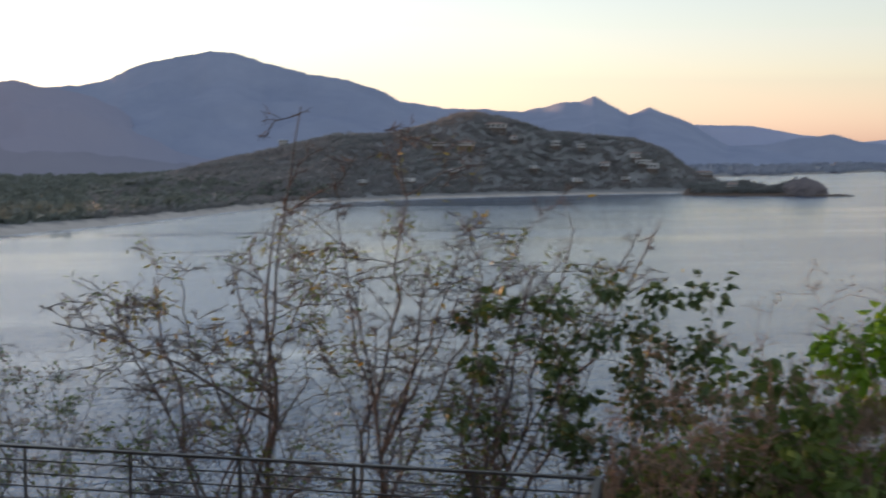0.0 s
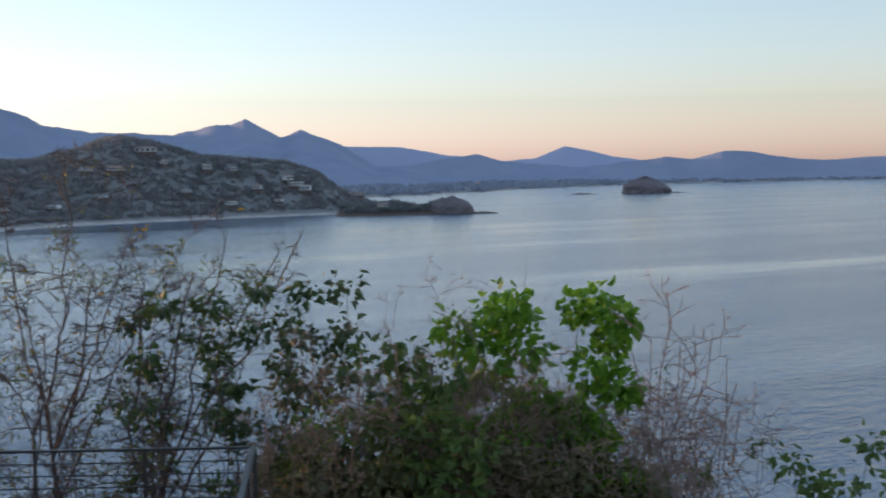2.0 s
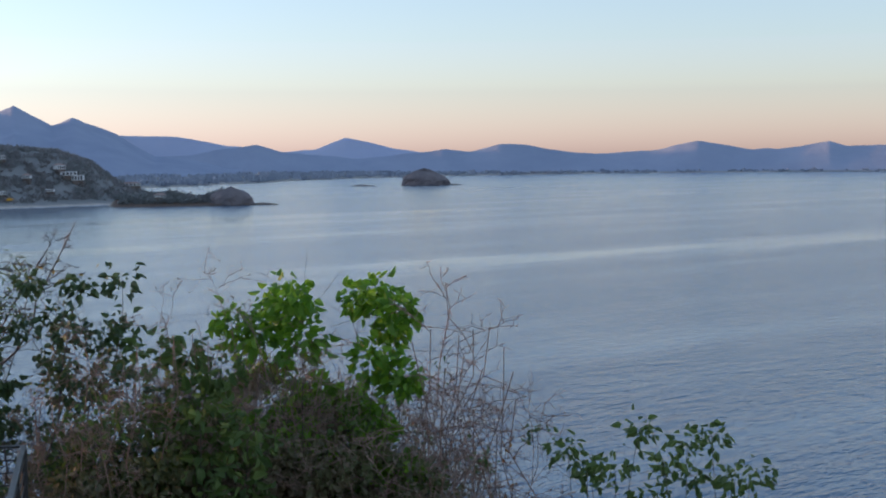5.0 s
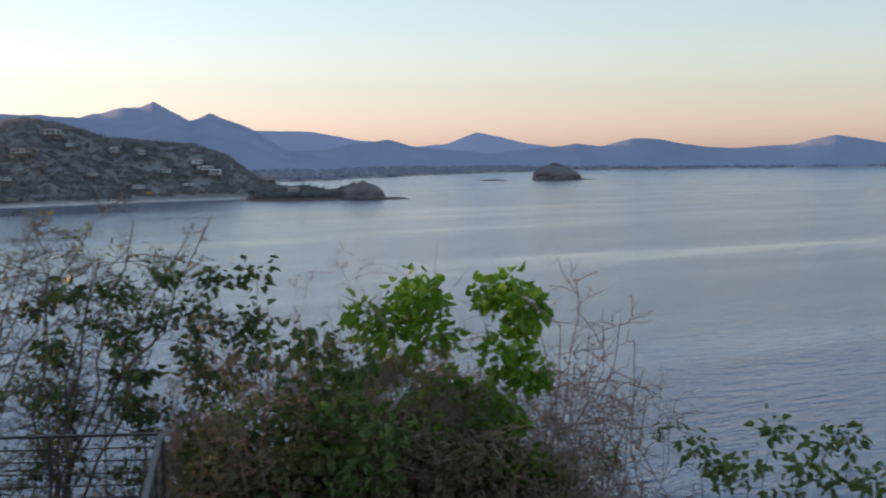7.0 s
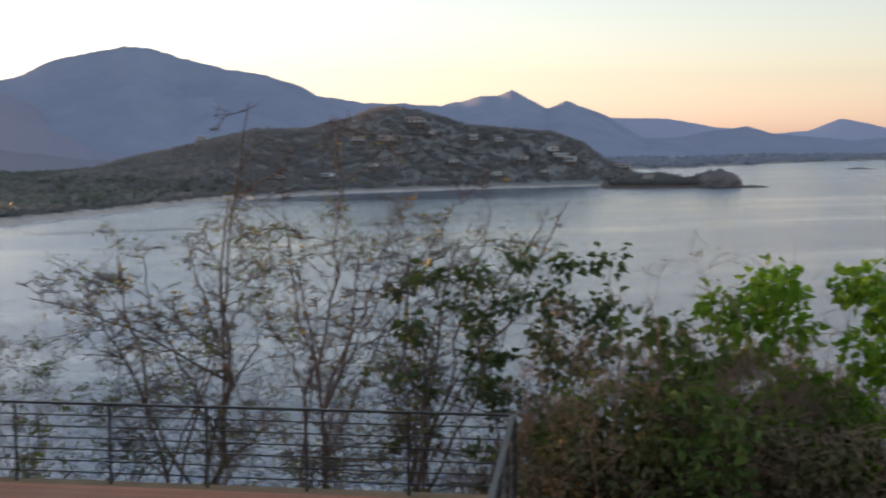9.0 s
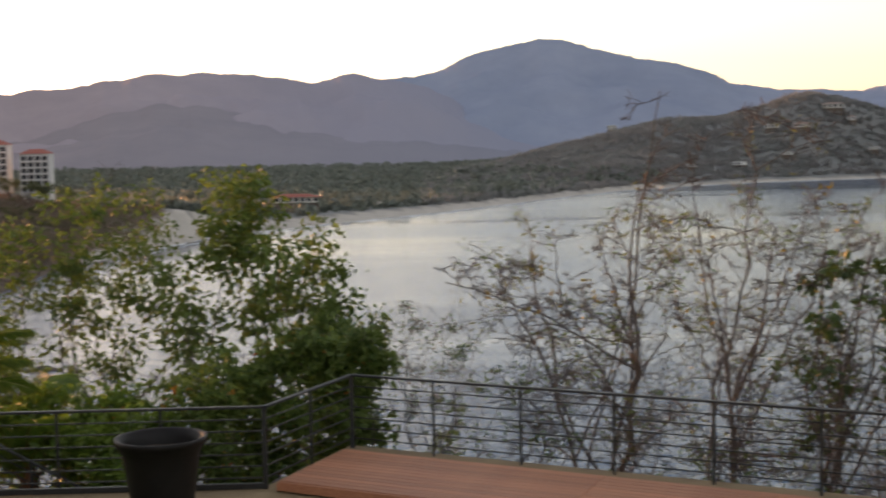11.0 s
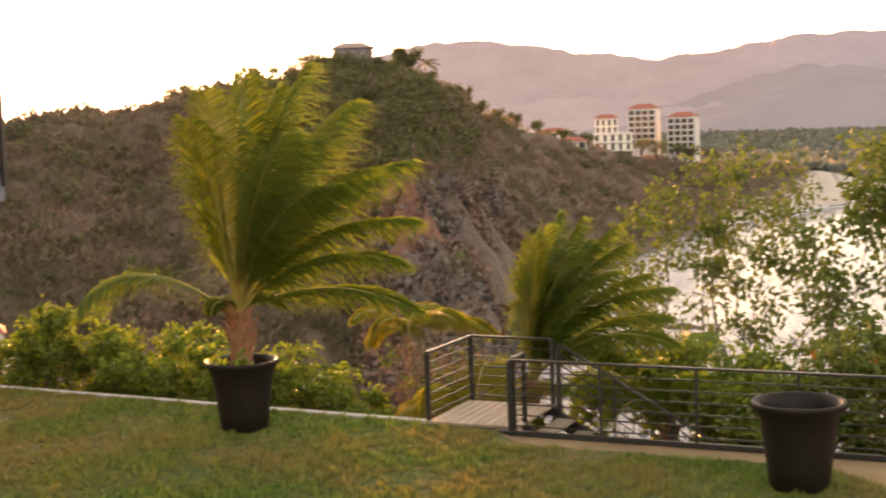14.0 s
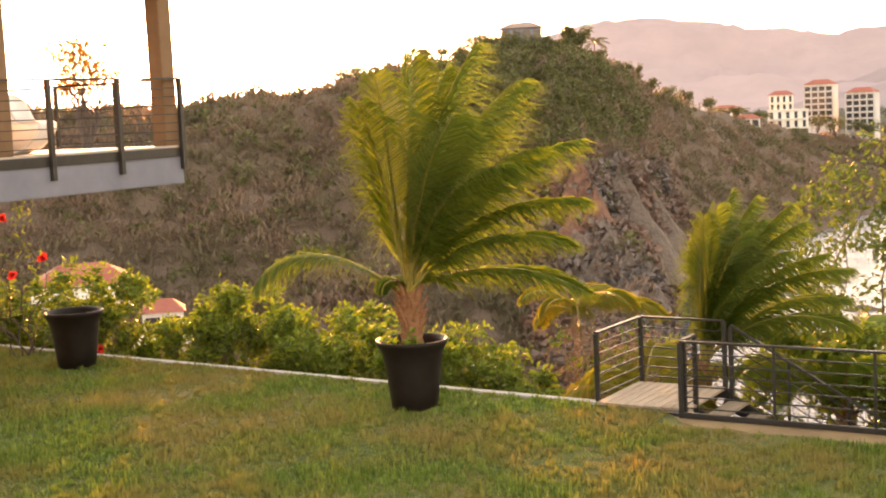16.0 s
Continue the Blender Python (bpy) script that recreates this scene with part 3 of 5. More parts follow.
rim = [(-7.8, 16.85), (-6.5, 16.62), (-1.47, 16.58), (-0.45, 18.78), (6.35, 14.85), (4.5, 11.0)]
for x, y in rim:
    v += [(x, y, -0.02), (x, y + 0.02, -0.5), (x, y + 1.2, -2.0)]
for i in range(len(rim) - 1):
    a = 3 * i
    f += [(a, a + 1, a + 4, a + 3), (a + 1, a + 2, a + 5, a + 4)]
v += [(-7.8, 14.2, -0.02), (-1.6, 14.2, -0.02), (4.0, 10.5, -0.02)]
f += [(0, 3, 6, 19, 18), (6, 9, 12, 15, 20, 19)]
M_SAND = mat("bare_sandy_soil", (0.22, 0.145, 0.08), (0.34, 0.235, 0.13), 1.5, 0.95, 0, 0.6, 25, 0.03)
tagged(mesh_ob("bare_soil", v, f, M_SAND), "bare sandy soil strip along the fence", "soil", kind="structure")


# ---- railings ----
def railing(label, pts, post_gap=1.22, height=1.0, bars=6, group="", foot_rail=True, close=True):
    """Steel railing along pts, with posts, a flat top rail and thin bars between."""
    root = empty("railing")
    tagged(root, label, "railing", group)
    for i in range(len(pts) - 1):
        p, q = Vector(pts[i]), Vector(pts[i + 1])
        n = max(1, round((q - p).length / post_gap))
        for k in range(n + (1 if close and i == len(pts) - 2 else 0)):
            c = p.lerp(q, k / n)
            end = k == 0 or k == n
            w = 0.06 if end else 0.036
            part("post", bar_bm(c - Vector((0, 0, 0.12)), c + Vector((0, 0, height - 0.015)), w, w), M_STEEL, root)
        up = Vector((0, 0, height))
        part("top_rail", bar_bm(p + up, q + up, 0.065, 0.03), M_STEEL, root)
        for b in range(bars):
            z = Vector((0, 0, 0.12 + (height - 0.2) * b / (bars - 0.5)))
            part("bar", bar_bm(p + z, q + z, 0.016, 0.016, 0), M_STEEL, root)
        if foot_rail and i == 0:
            part("foot_rail", bar_bm(p + Vector((0, 0, 0.02)), q + Vector((0, 0, 0.02)), 0.06, 0.07), M_STEEL, root)
    return root


railing("dark steel railing with thin bars along the garden edge", [(-6.5, 16.6, 0), (-1.45, 16.5, 0), (-0.42, 18.62, 0), (6.22, 14.72, 0), (4.45, 11.1, 0)], group="garden railings")
railing("dark steel railing round the stair landing", [(-7.85, 16.92, 0), (-7.8, 18.38, 0), (-6.5, 18.32, 0)], post_gap=1.4, group="garden railings", foot_rail=False)
railing("short steel railing return at the stair head", [(-6.5, 16.72, 0), (-6.5, 17.14, 0)], post_gap=0.45, group="garden railings", foot_rail=False)
railing("sloping steel stair railing going down the slope", [(-6.4, 18.31, -0.06), (-3.1, 18.25, -1.95)], post_gap=1.0, group="garden railings", foot_rail=False)

# stair landing and stairs of pale boards
landing = tagged(empty("stair_landing"), "weathered pale wooden landing on a steel frame", "landing")
board = box_bm((-0.0645, -0.74, -0.018), (0.0645, 0.74, 0.018), 0.004)
first = part("board", board, M_PALE_WOOD, landing)
for k in range(10):
    ob = first if k == 0 else new("board", first.data)
    ob.parent = landing
    ob.location = (-7.76 + 0.135 * k, 17.56, 0.03)
part("frame_beam", bar_bm((-7.82, 16.82, -0.05), (-6.45, 16.7, -0.05), 0.05, 0.12), M_STEEL, landing)
part("frame_beam", bar_bm((-7.85, 16.85, -0.06), (-7.85, 18.32, -0.06), 0.05, 0.12), M_STEEL, landing)
part("frame_beam", bar_bm((-7.82, 18.32, -0.06), (-6.45, 18.32, -0.06), 0.05, 0.12), M_STEEL, landing)
stair = tagged(empty("garden_stair"), "wooden stair on dark steel stringers leading downhill", "stair")
for k in range(9):
    t = part("tread", box_bm((-0.14, -0.55, -0.02), (0.14, 0.55, 0.02), 0.004), M_PALE_WOOD, stair)
    t.location = (-6.28 + 0.3 * k, 17.74, -0.15 - 0.172 * k)
for y in (17.16, 18.32):
    part("stringer", bar_bm((-6.5, y, -0.12), (-3.5, y, -1.84), 0.05, 0.22), M_STEEL, stair)

# red-brown deck
U, W = Vector((6.65, -3.9, 0)).normalized(), Vector((-0.42, -0.907, 0))
deck = tagged(empty("deck"), "low deck of red-brown hardwood boards", "deck")
board_bm = box_bm((0, -0.0668, -0.015), (3.7, 0.0668, 0.015), 0.003)
dm = part("board", board_bm, M_DECK, deck)
k = 0
for r_ in range(13):
    for c in range(2):
        ob = dm if k == 0 else new("board", dm.data)
        ob.parent = deck
        p = Vector((-0.52, 17.92, 0.11)) + W * (0.064 + 0.137 * r_) + U * (3.706 * c)
        ob.matrix_local = Matrix.Translation(p) @ Matrix.Rotation(math.atan2(U.y, U.x), 4, "Z")
        k += 1
o = Vector((-0.52, 17.92, 0))
part("fascia", bar_bm(o + W * 1.80 + Vector((0, 0, 0.062)), o + W * 1.80 + U * 7.4 + Vector((0, 0, 0.062)), 0.03, 0.11), M_DECK, deck)
part("fascia", bar_bm(o - U * 0.02 + Vector((0, 0, 0.04)), o - U * 0.02 + W * 1.80 + Vector((0, 0, 0.04)), 0.03, 0.10), M_DECK, deck)
part("joist", bar_bm(o + W * 0.05 + Vector((0, 0, 0.03)), o + W * 0.05 + U * 7.4 + Vector((0, 0, 0.03)), 0.05, 0.10), M_STEEL, deck)


# ---- planters ----
def planter(at, label):
    root = tagged(empty("planter", at), label, "planter", "garden planters")
    prof = [(0.0, 0.0), (0.30, 0.0), (0.325, 0.02), (0.36, 0.30), (0.40, 0.62), (0.43, 0.80), (0.465, 0.87), (0.50, 0.92), (0.515, 0.96), (0.51, 0.985), (0.49, 0.99), (0.455, 0.975), (0.42, 0.90), (0.405, 0.78)]
    v, f = lathe(prof, 48)
    mesh_ob("body", v, f, M_POT, root, smooth=True)
    g = random.Random(int(at[0] * 100))
    bm = bmesh.new()
    bmesh.ops.create_circle(bm, cap_ends=False, segments=32, radius=0.408)
    bmesh.ops.triangle_fill(bm, edges=bm.edges)
    bmesh.ops.subdivide_edges(bm, edges=bm.edges, cuts=3, use_grid_fill=True)
    for q in bm.verts:
        q.co.z = 0.80 + g.uniform(-0.012, 0.02)
    part("soil", bm, M_SOIL, root)
    return root


P1, P2, P3 = (-17.75, 16.74, 0), (-10.21, 15.89, 0), (-2.47, 15.03, 0)
planter(P1, "dark round planter standing by the red-flowered shrubs")
planter(P2, "dark round planter holding a coconut palm")
planter(P3, "dark empty-looking planter standing beside the railing")

# ---- house corner with the balcony ----
FX, FY, FZ = -14.0, 15.65, 3.83
M_TAN = mat("tan_painted_column", (0.17, 0.095, 0.055), (0.24, 0.14, 0.085), 2, 0.8, 0, 0.1)
M_FLOOR_TILE = mat("pale_floor_tile", (0.45, 0.40, 0.35), (0.55, 0.50, 0.44), 3, 0.35, 0, 0.0)
house = tagged(empty("house"), "modern house with grey balcony slab and tan columns", "house")
part("wall", box_bm((-24, -6, -0.4), (-14.3, 10.6, 6.4), 0.02), M_GREY_PAINT, house)
part("balcony_slab", box_bm((-23.5, 10.6, FZ - 0.58), (FX, FY, FZ - 0.03), 0.015), M_GREY_PAINT, house)
part("balcony_floor", box_bm((-23.45, 10.62, FZ - 0.026), (FX - 0.05, FY - 0.05, FZ), 0.0), M_FLOOR_TILE, house)
part("column", box_bm((FX - 0.30, FY - 0.31, FZ), (FX - 0.04, FY - 0.03, 6.04), 0.01), M_TAN, house)
part("column", box_bm((FX - 0.32, 12.14, FZ), (FX - 0.06, 12.44, 6.04), 0.01), M_TAN, house)
part("slab_trim", box_bm((-23.5, 10.62, FZ - 0.17), (FX + 0.02, FY + 0.02, FZ - 0.034), 0.004), M_STEEL, house, "dark metal edge strip")
part("roof_beam", box_bm((FX - 0.5, 10.5, 6.04), (FX, FY + 0.1, 6.5), 0.01), M_TAN, house)
part("roof", box_bm((-24.4, -6.4, 6.5), (FX + 0.5, FY + 0.5, 6.75), 0.02), M_GREY_PAINT, house)
brl = tagged(empty("balcony_railing"), "slim dark steel balcony railing with horizontal bars", "railing")
for p, q, posts in (((FX + 0.03, 10.7), (FX + 0.03, FY), (11.7, 13.0, 14.3, 15.6)), ((-23, FY + 0.02), (FX, FY + 0.02), None)):
    for z, wd, hh in [(1.0, 0.06, 0.03)] + [(0.08 + 0.13 * b, 0.014, 0.014) for b in range(7)]:
        part("top_rail" if z == 1.0 else "bar", bar_bm((*p, FZ + z), (*q, FZ + z), wd, hh, 0), M_STEEL, brl)
    for y in posts or ():
        part("post", bar_bm((FX + 0.045, y, FZ - 0.36), (FX + 0.045, y, FZ + 1.0), 0.07, 0.07), M_STEEL, brl)
for x in (-15.3, -16.6, -17.9, -19.2, -20.5):
    part("post", bar_bm((x, FY - 0.03, FZ - 0.1), (x, FY - 0.03, FZ + 1.0), 0.06, 0.06), M_STEEL, brl)


def shell_chair(at, rz, label):
    """One-piece cantilevered plastic chair: back, seat and curled foot in one sweep."""
    prof = [(-0.30, 0.83, 0.17), (-0.27, 0.78, 0.23), (-0.22, 0.62, 0.245), (-0.17, 0.50, 0.24), (-0.06, 0.42, 0.235), (0.08, 0.41, 0.235), (0.20, 0.42, 0.23), (0.26, 0.39, 0.225), (0.25, 0.32, 0.22), (0.15, 0.20, 0.215), (0.03, 0.10, 0.22), (-0.12, 0.04, 0.235), (-0.24, 0.012, 0.25)]
    v, f = [], []
    n = 9
    for x, z, w in prof:
        for k in range(n):
            t = -1 + 2 * k / (n - 1)
            v.append((x + (0.05 * t * t if z > 0.45 else 0.0), t * w, z + (0.02 * t * t if 0.35 < z < 0.46 else 0) - (0.05 * t ** 4 if z > 0.75 else 0)))
    for i in range(len(prof) - 1):
        for k in range(n - 1):
            a = i * n + k
            f.append((a, a + 1, a + n + 1, a + n))
    ob = mesh_ob("shell_chair", v, f, M_WHITE, smooth=True)
    s = ob.modifiers.new("shell", "SOLIDIFY")
    s.thickness = 0.022
    ob.matrix_world = Matrix.Translation(at) @ Matrix.Rotation(radians(rz), 4, "Z")
    return tagged(ob, label, "chair", "balcony chairs")


shell_chair((-14.93, 13.55, FZ + 0.008), 15, "white one-piece plastic chair on the balcony")
shell_chair((-15.58, 13.83, FZ + 0.008), 350, "white one-piece plastic chair beside its twin")


# ---- houses ----
def on_ground(az, el, lo, hi):
    """The nearest distance at which the ground is seen at that elevation."""
    d = np.linspace(lo, hi, 600)
    e = np.degrees(np.arctan2(ground_height(np.full_like(d, az), d) - EYE, d))
    k = int(np.argmax(e >= el))
    return float(d[k]) if e[k] >= el else hi


def villa(az, d, z, w, dep, h, wall, label, storeys=2, roof="hip", wins=4, group="", turn=0.0, name="villa", glass=0.34, tiles=None):
    """House facing the camera: walls, roof, and windows and doors sunk in its front."""
    root = tagged(empty(name, polar(az, d, z), az + turn), label, "house", group)
    part("wall", box_bm((-w / 2, 0, -0.6), (w / 2, dep, h), 0.0), wall, root)
    part("foundation", box_bm((-w / 2 + 0.1, 0.1, -10), (w / 2 - 0.1, dep - 0.1, -0.6), 0.0), M_ROCK, root)
    if roof == "hip":
        o = 0.07 * w
        v = [(-w / 2 - o, -o, h), (w / 2 + o, -o, h), (w / 2 + o, dep + o, h), (-w / 2 - o, dep + o, h), (-w / 4, dep / 2, h + 0.22 * dep), (w / 4, dep / 2, h + 0.22 * dep)]
        mesh_ob("roof", v, [(0, 1, 5, 4), (1, 2, 5), (2, 3, 4, 5), (3, 0, 4), (3, 2, 1, 0)], tiles or M_ROOF, root)
    else:
        part("roof", box_bm((-w / 2 - 0.3, -0.4, h), (w / 2 + 0.3, dep + 0.3, h + 0.35)), wall, root)
    sh = h / storeys
    ww = w / wins
    for s in range(storeys):
        part("floor_band", box_bm((-w / 2 - 0.3, -0.9, s * sh - 0.12), (w / 2 + 0.3, 0.02, s * sh + 0.12)), wall, root)
        for k in range(wins):
            x = -w / 2 + ww * (k + 0.5)
            part("window", box_bm((x - ww * glass, -0.03, s * sh + 0.3), (x + ww * glass, 0.05, s * sh + sh * 0.82)), M_DARK_GLASS, root)
    return root


def block(az, d, z, w, dep, storeys, label, bays=4):
    """Apartment block with balconies between piers on its front."""
    h = storeys * 3.0
    root = tagged(empty("apartment_block", polar(az, d, z), az - 14), label, "apartment block", "blocks above the bay")
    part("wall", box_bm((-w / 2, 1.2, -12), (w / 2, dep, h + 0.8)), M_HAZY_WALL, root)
    o = 0.5
    v = [(-w / 2 - o, 0.4, h + 0.8), (w / 2 + o, 0.4, h + 0.8), (w / 2 + o, dep + o, h + 0.8), (-w / 2 - o, dep + o, h + 0.8), (-w / 4, dep / 2, h + 3.2), (w / 4, dep / 2, h + 3.2)]
    mesh_ob("roof", v, [(0, 1, 5, 4), (1, 2, 5), (2, 3, 4, 5), (3, 0, 4), (3, 2, 1, 0)], M_ROOF, root)
    bw = w / bays
    for k in range(bays + 1):
        x = -w / 2 + bw * k
        part("pier", box_bm((x - 0.3, 0, -10), (x + 0.3, 1.3, h + 0.6)), M_BLOCK_WHITE, root)
    for s in range(-1, storeys):
        part("balcony_slab", box_bm((-w / 2, -0.5, s * 3.0 - 0.15), (w / 2, 1.25, s * 3.0 + 0.15)), M_BLOCK_WHITE, root)
        part("parapet", box_bm((-w / 2, -0.5, s * 3.0 + 0.15), (w / 2, -0.40, s * 3.0 + 0.62)), M_BLOCK_WHITE, root)
        for k in range(bays):
            x = -w / 2 + bw * (k + 0.5)
            part("window", box_bm((x - bw * 0.42, 1.12, s * 3.0 + 0.2), (x + bw * 0.42, 1.24, s * 3.0 + 2.7)), M_DARK_GLASS, root)
    return root


block(15.55, 700, lift(-1.09, 700), 14, 12, 5, "cream apartment block with red tile roof and balconies")
block(13.95, 690, lift(-1.50, 690), 13.5, 12, 5, "cream apartment block with red gabled roof, standing lower")
villa(17.0, 660, lift(-0.80, 660), 11, 9, 7.5, M_WALL, "white terraced villa with red roof above the bay", 2, "hip", 4, glass=0.22)
villa(16.75, 640, lift(-1.50, 640), 18, 8, 8, M_WALL, "white stepped villa with flat terraces", 2, "flat", 5, glass=0.2)
villa(19.2, 620, lift(-1.0, 620), 13, 8, 4, M_CREAM, "low cream house with red roof among palms", 1, "hip", 3)
villa(18.4, 580, lift(-1.40, 580), 11, 8, 3.5, M_CREAM, "terracotta-roofed bungalow on the ridge", 1, "hip", 3)
villa(20.3, 560, lift(-0.95, 560), 7, 6, 3.2, M_WALL, "small white house among trees on the ridge", 1, "flat", 2)
villa(27.5, 345, lift(2.62, 345), 10.2, 7, 3.2, M_GREY_PAINT, "hilltop house with low grey hipped roof against the sky", 1, "hip", 4, tiles=M_HAZY_ROOF)
villa(3.4, 860, lift(-2.42, 860), 28, 9, 3.0, M_CREAM, "long low house with red roof behind the beach", 1, "hip", 7)
villa(8.4, 860, lift(-2.6, 860), 10, 7, 4, M_WALL, "small white house behind the beach trees", 1, "flat", 3)
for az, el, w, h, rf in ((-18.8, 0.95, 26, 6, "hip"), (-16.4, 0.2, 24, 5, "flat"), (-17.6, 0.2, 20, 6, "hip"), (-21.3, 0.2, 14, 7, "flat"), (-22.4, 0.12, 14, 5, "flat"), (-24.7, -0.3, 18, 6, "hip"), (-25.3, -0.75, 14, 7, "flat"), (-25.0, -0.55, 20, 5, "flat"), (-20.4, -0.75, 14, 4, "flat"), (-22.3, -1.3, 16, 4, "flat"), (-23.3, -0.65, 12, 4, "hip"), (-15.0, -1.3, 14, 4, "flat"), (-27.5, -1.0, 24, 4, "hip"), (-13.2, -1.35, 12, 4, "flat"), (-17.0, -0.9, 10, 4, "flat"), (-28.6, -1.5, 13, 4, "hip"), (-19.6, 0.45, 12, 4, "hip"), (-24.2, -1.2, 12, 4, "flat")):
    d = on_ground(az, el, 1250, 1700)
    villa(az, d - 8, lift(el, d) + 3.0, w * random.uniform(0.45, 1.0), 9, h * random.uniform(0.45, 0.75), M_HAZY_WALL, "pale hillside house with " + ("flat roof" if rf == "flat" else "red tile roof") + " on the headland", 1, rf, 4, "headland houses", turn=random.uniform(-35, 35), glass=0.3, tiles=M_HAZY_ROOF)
for az, el, w in ((9.8, -0.45, 26), (8.6, -0.45, 20), (-9.9, 0.35, 22)):
    villa(az, 3300, lift(el, 3300), w, 12, 10, M_WALL, "distant white house on the mountain foot", 2, "flat", 3, "mountain houses")
# garden house below the lawn
villa(46.2, 62, lift(-6.9, 62), 3.9, 3.6, 0.45, M_WALL, "small house with hipped red tile roof behind shrubs", 1, "hip", 2)
villa(43.1, 44, lift(-8.9, 44), 1.3, 1.6, 0.8, M_WALL, "white posted garden shelter with red roof", 1, "hip", 2, name="garden_shelter")


# ---- islet and reefs ----
def rock_mass(name, label, az, d, w, dep, h, seed, flat=0.5, stone=None):
    """Weathered rock: a lump that steps up steeply from the water to an uneven top."""
    n, m = 48, 14
    v, f = [], []
    for j in range(m + 1):
        t = j / m
        for i in range(n):
            a = 6.2832 * i / n
            rr = (1 - t ** (1 / flat)) * (1 + 0.16 * noise.noise((math.cos(a) * 2 + seed, math.sin(a) * 2, t * 2)) + 0.08 * noise.noise((math.cos(a) * 7, math.sin(a) * 7 + seed, t * 6)))
            z = h * t * (1 + 0.25 * noise.noise((math.cos(a) * 1.7 * (1 - t) + seed, math.sin(a) * 1.7, 5)))
            v.append((math.cos(a) * rr * w / 2, math.sin(a) * rr * dep / 2, z - 1.0))
    for j in range(m):
        for i in range(n):
            i2 = (i + 1) % n
            f.append((j * n + i, j * n + i2, (j + 1) * n + i2, (j + 1) * n + i))
    ob = mesh_ob(name, v, f, stone or M_ROCK)
    ob.matrix_world = Matrix.Translation(polar(az, d, SEA)) @ Matrix.Rotation(radians(az), 4, "Z")
    return tagged(ob, label, "rock")


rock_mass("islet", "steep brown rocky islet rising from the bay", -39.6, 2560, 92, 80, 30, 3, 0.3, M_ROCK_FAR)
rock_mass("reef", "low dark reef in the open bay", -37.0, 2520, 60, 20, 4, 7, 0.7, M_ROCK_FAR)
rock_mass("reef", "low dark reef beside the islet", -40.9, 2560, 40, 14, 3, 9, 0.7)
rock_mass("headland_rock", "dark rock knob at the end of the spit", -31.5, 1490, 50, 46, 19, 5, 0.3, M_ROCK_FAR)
rock_mass("reef", "flat dark rocks off the headland point", -32.8, 1478, 48, 16, 3.5, 6, 0.7)
for k, (az, d, w, h) in enumerate(((17.8, 262, 16, 1.2), (15.8, 285, 14, 1.0), (18.6, 300, 18, 1.8), (14.6, 262, 12, 1.0), (16.6, 320, 20, 1.6), (19.4, 270, 14, 2.0), (13.2, 268, 11, 0.8), (17.2, 236, 10, 1.0), (15.0, 335, 12, 1.0), (16.2, 250, 15, 1.4), (18.2, 282, 17, 1.6), (14.0, 292, 13, 1.1), (17.4, 300, 22, 1.5), (15.4, 228, 9, 0.9), (18.9, 322, 20, 2.0))):
    rock_mass("shore_rock", "low wet rock washed by the cove water", az, d, w, w * 0.5, h + 1, 20 + k, 0.7)
M_RED_ROCK = mat("reddish_cliff_rock", (0.11, 0.05, 0.036), (0.27, 0.135, 0.10), 0.3, 0.9, 0, 0.9, 0.8, 0.8)
for k, (az, el, w, h) in enumerate(((25.3, -4.2, 12, 13), (24.7, -5.2, 10, 11), (26.1, -3.7, 9, 10), (25.7, -6.0, 11, 10), (23.7, -4.6, 13, 14), (23.0, -5.6, 14, 12), (24.1, -6.6, 12, 9), (22.4, -5.0, 13, 12), (21.8, -6.2, 12, 9), (27.0, -5.4, 9, 8), (23.4, -7.4, 10, 7), (24.8, -7.8, 10, 8))):
    d = on_ground(az, el, 150, 400)
    ob = rock_mass("cliff_outcrop", "bare " + ("reddish" if k < 4 else "grey-brown") + " rock outcrop in the sea cliff", az, d, w * 1.35, w * 0.9, h * 1.3, 40 + k, 0.75, M_RED_ROCK if k < 4 else M_ROCK)
    ob.location.z = lift(el, d) - h * 0.7


# ---- plants ----
def tube_mesh(name, limbs, material, parent):
    """One mesh of tapering limbs; each limb is (points, radii)."""
    V, F = [], []
    for pts, rad in limbs:
        sides = 6 if rad[0] > 0.05 else 4 if rad[0] > 0.015 else 3
        o = len(V)
        for i, p in enumerate(pts):
            d = (pts[min(i + 1, len(pts) - 1)] - pts[max(i - 1, 0)]).normalized()
            a = d.orthogonal().normalized()
            b = d.cross(a)
            for k in range(sides):
                c = 6.2832 * k / sides
                V.append(p + (a * math.cos(c) + b * math.sin(c)) * rad[i])
        for i in range(len(pts) - 1):
            for k in range(sides):
                k2 = (k + 1) % sides
                F.append((o + i * sides + k, o + i * sides + k2, o + (i + 1) * sides + k2, o + (i + 1) * sides + k))
    return mesh_ob(name, V, F, material, parent, smooth=True)


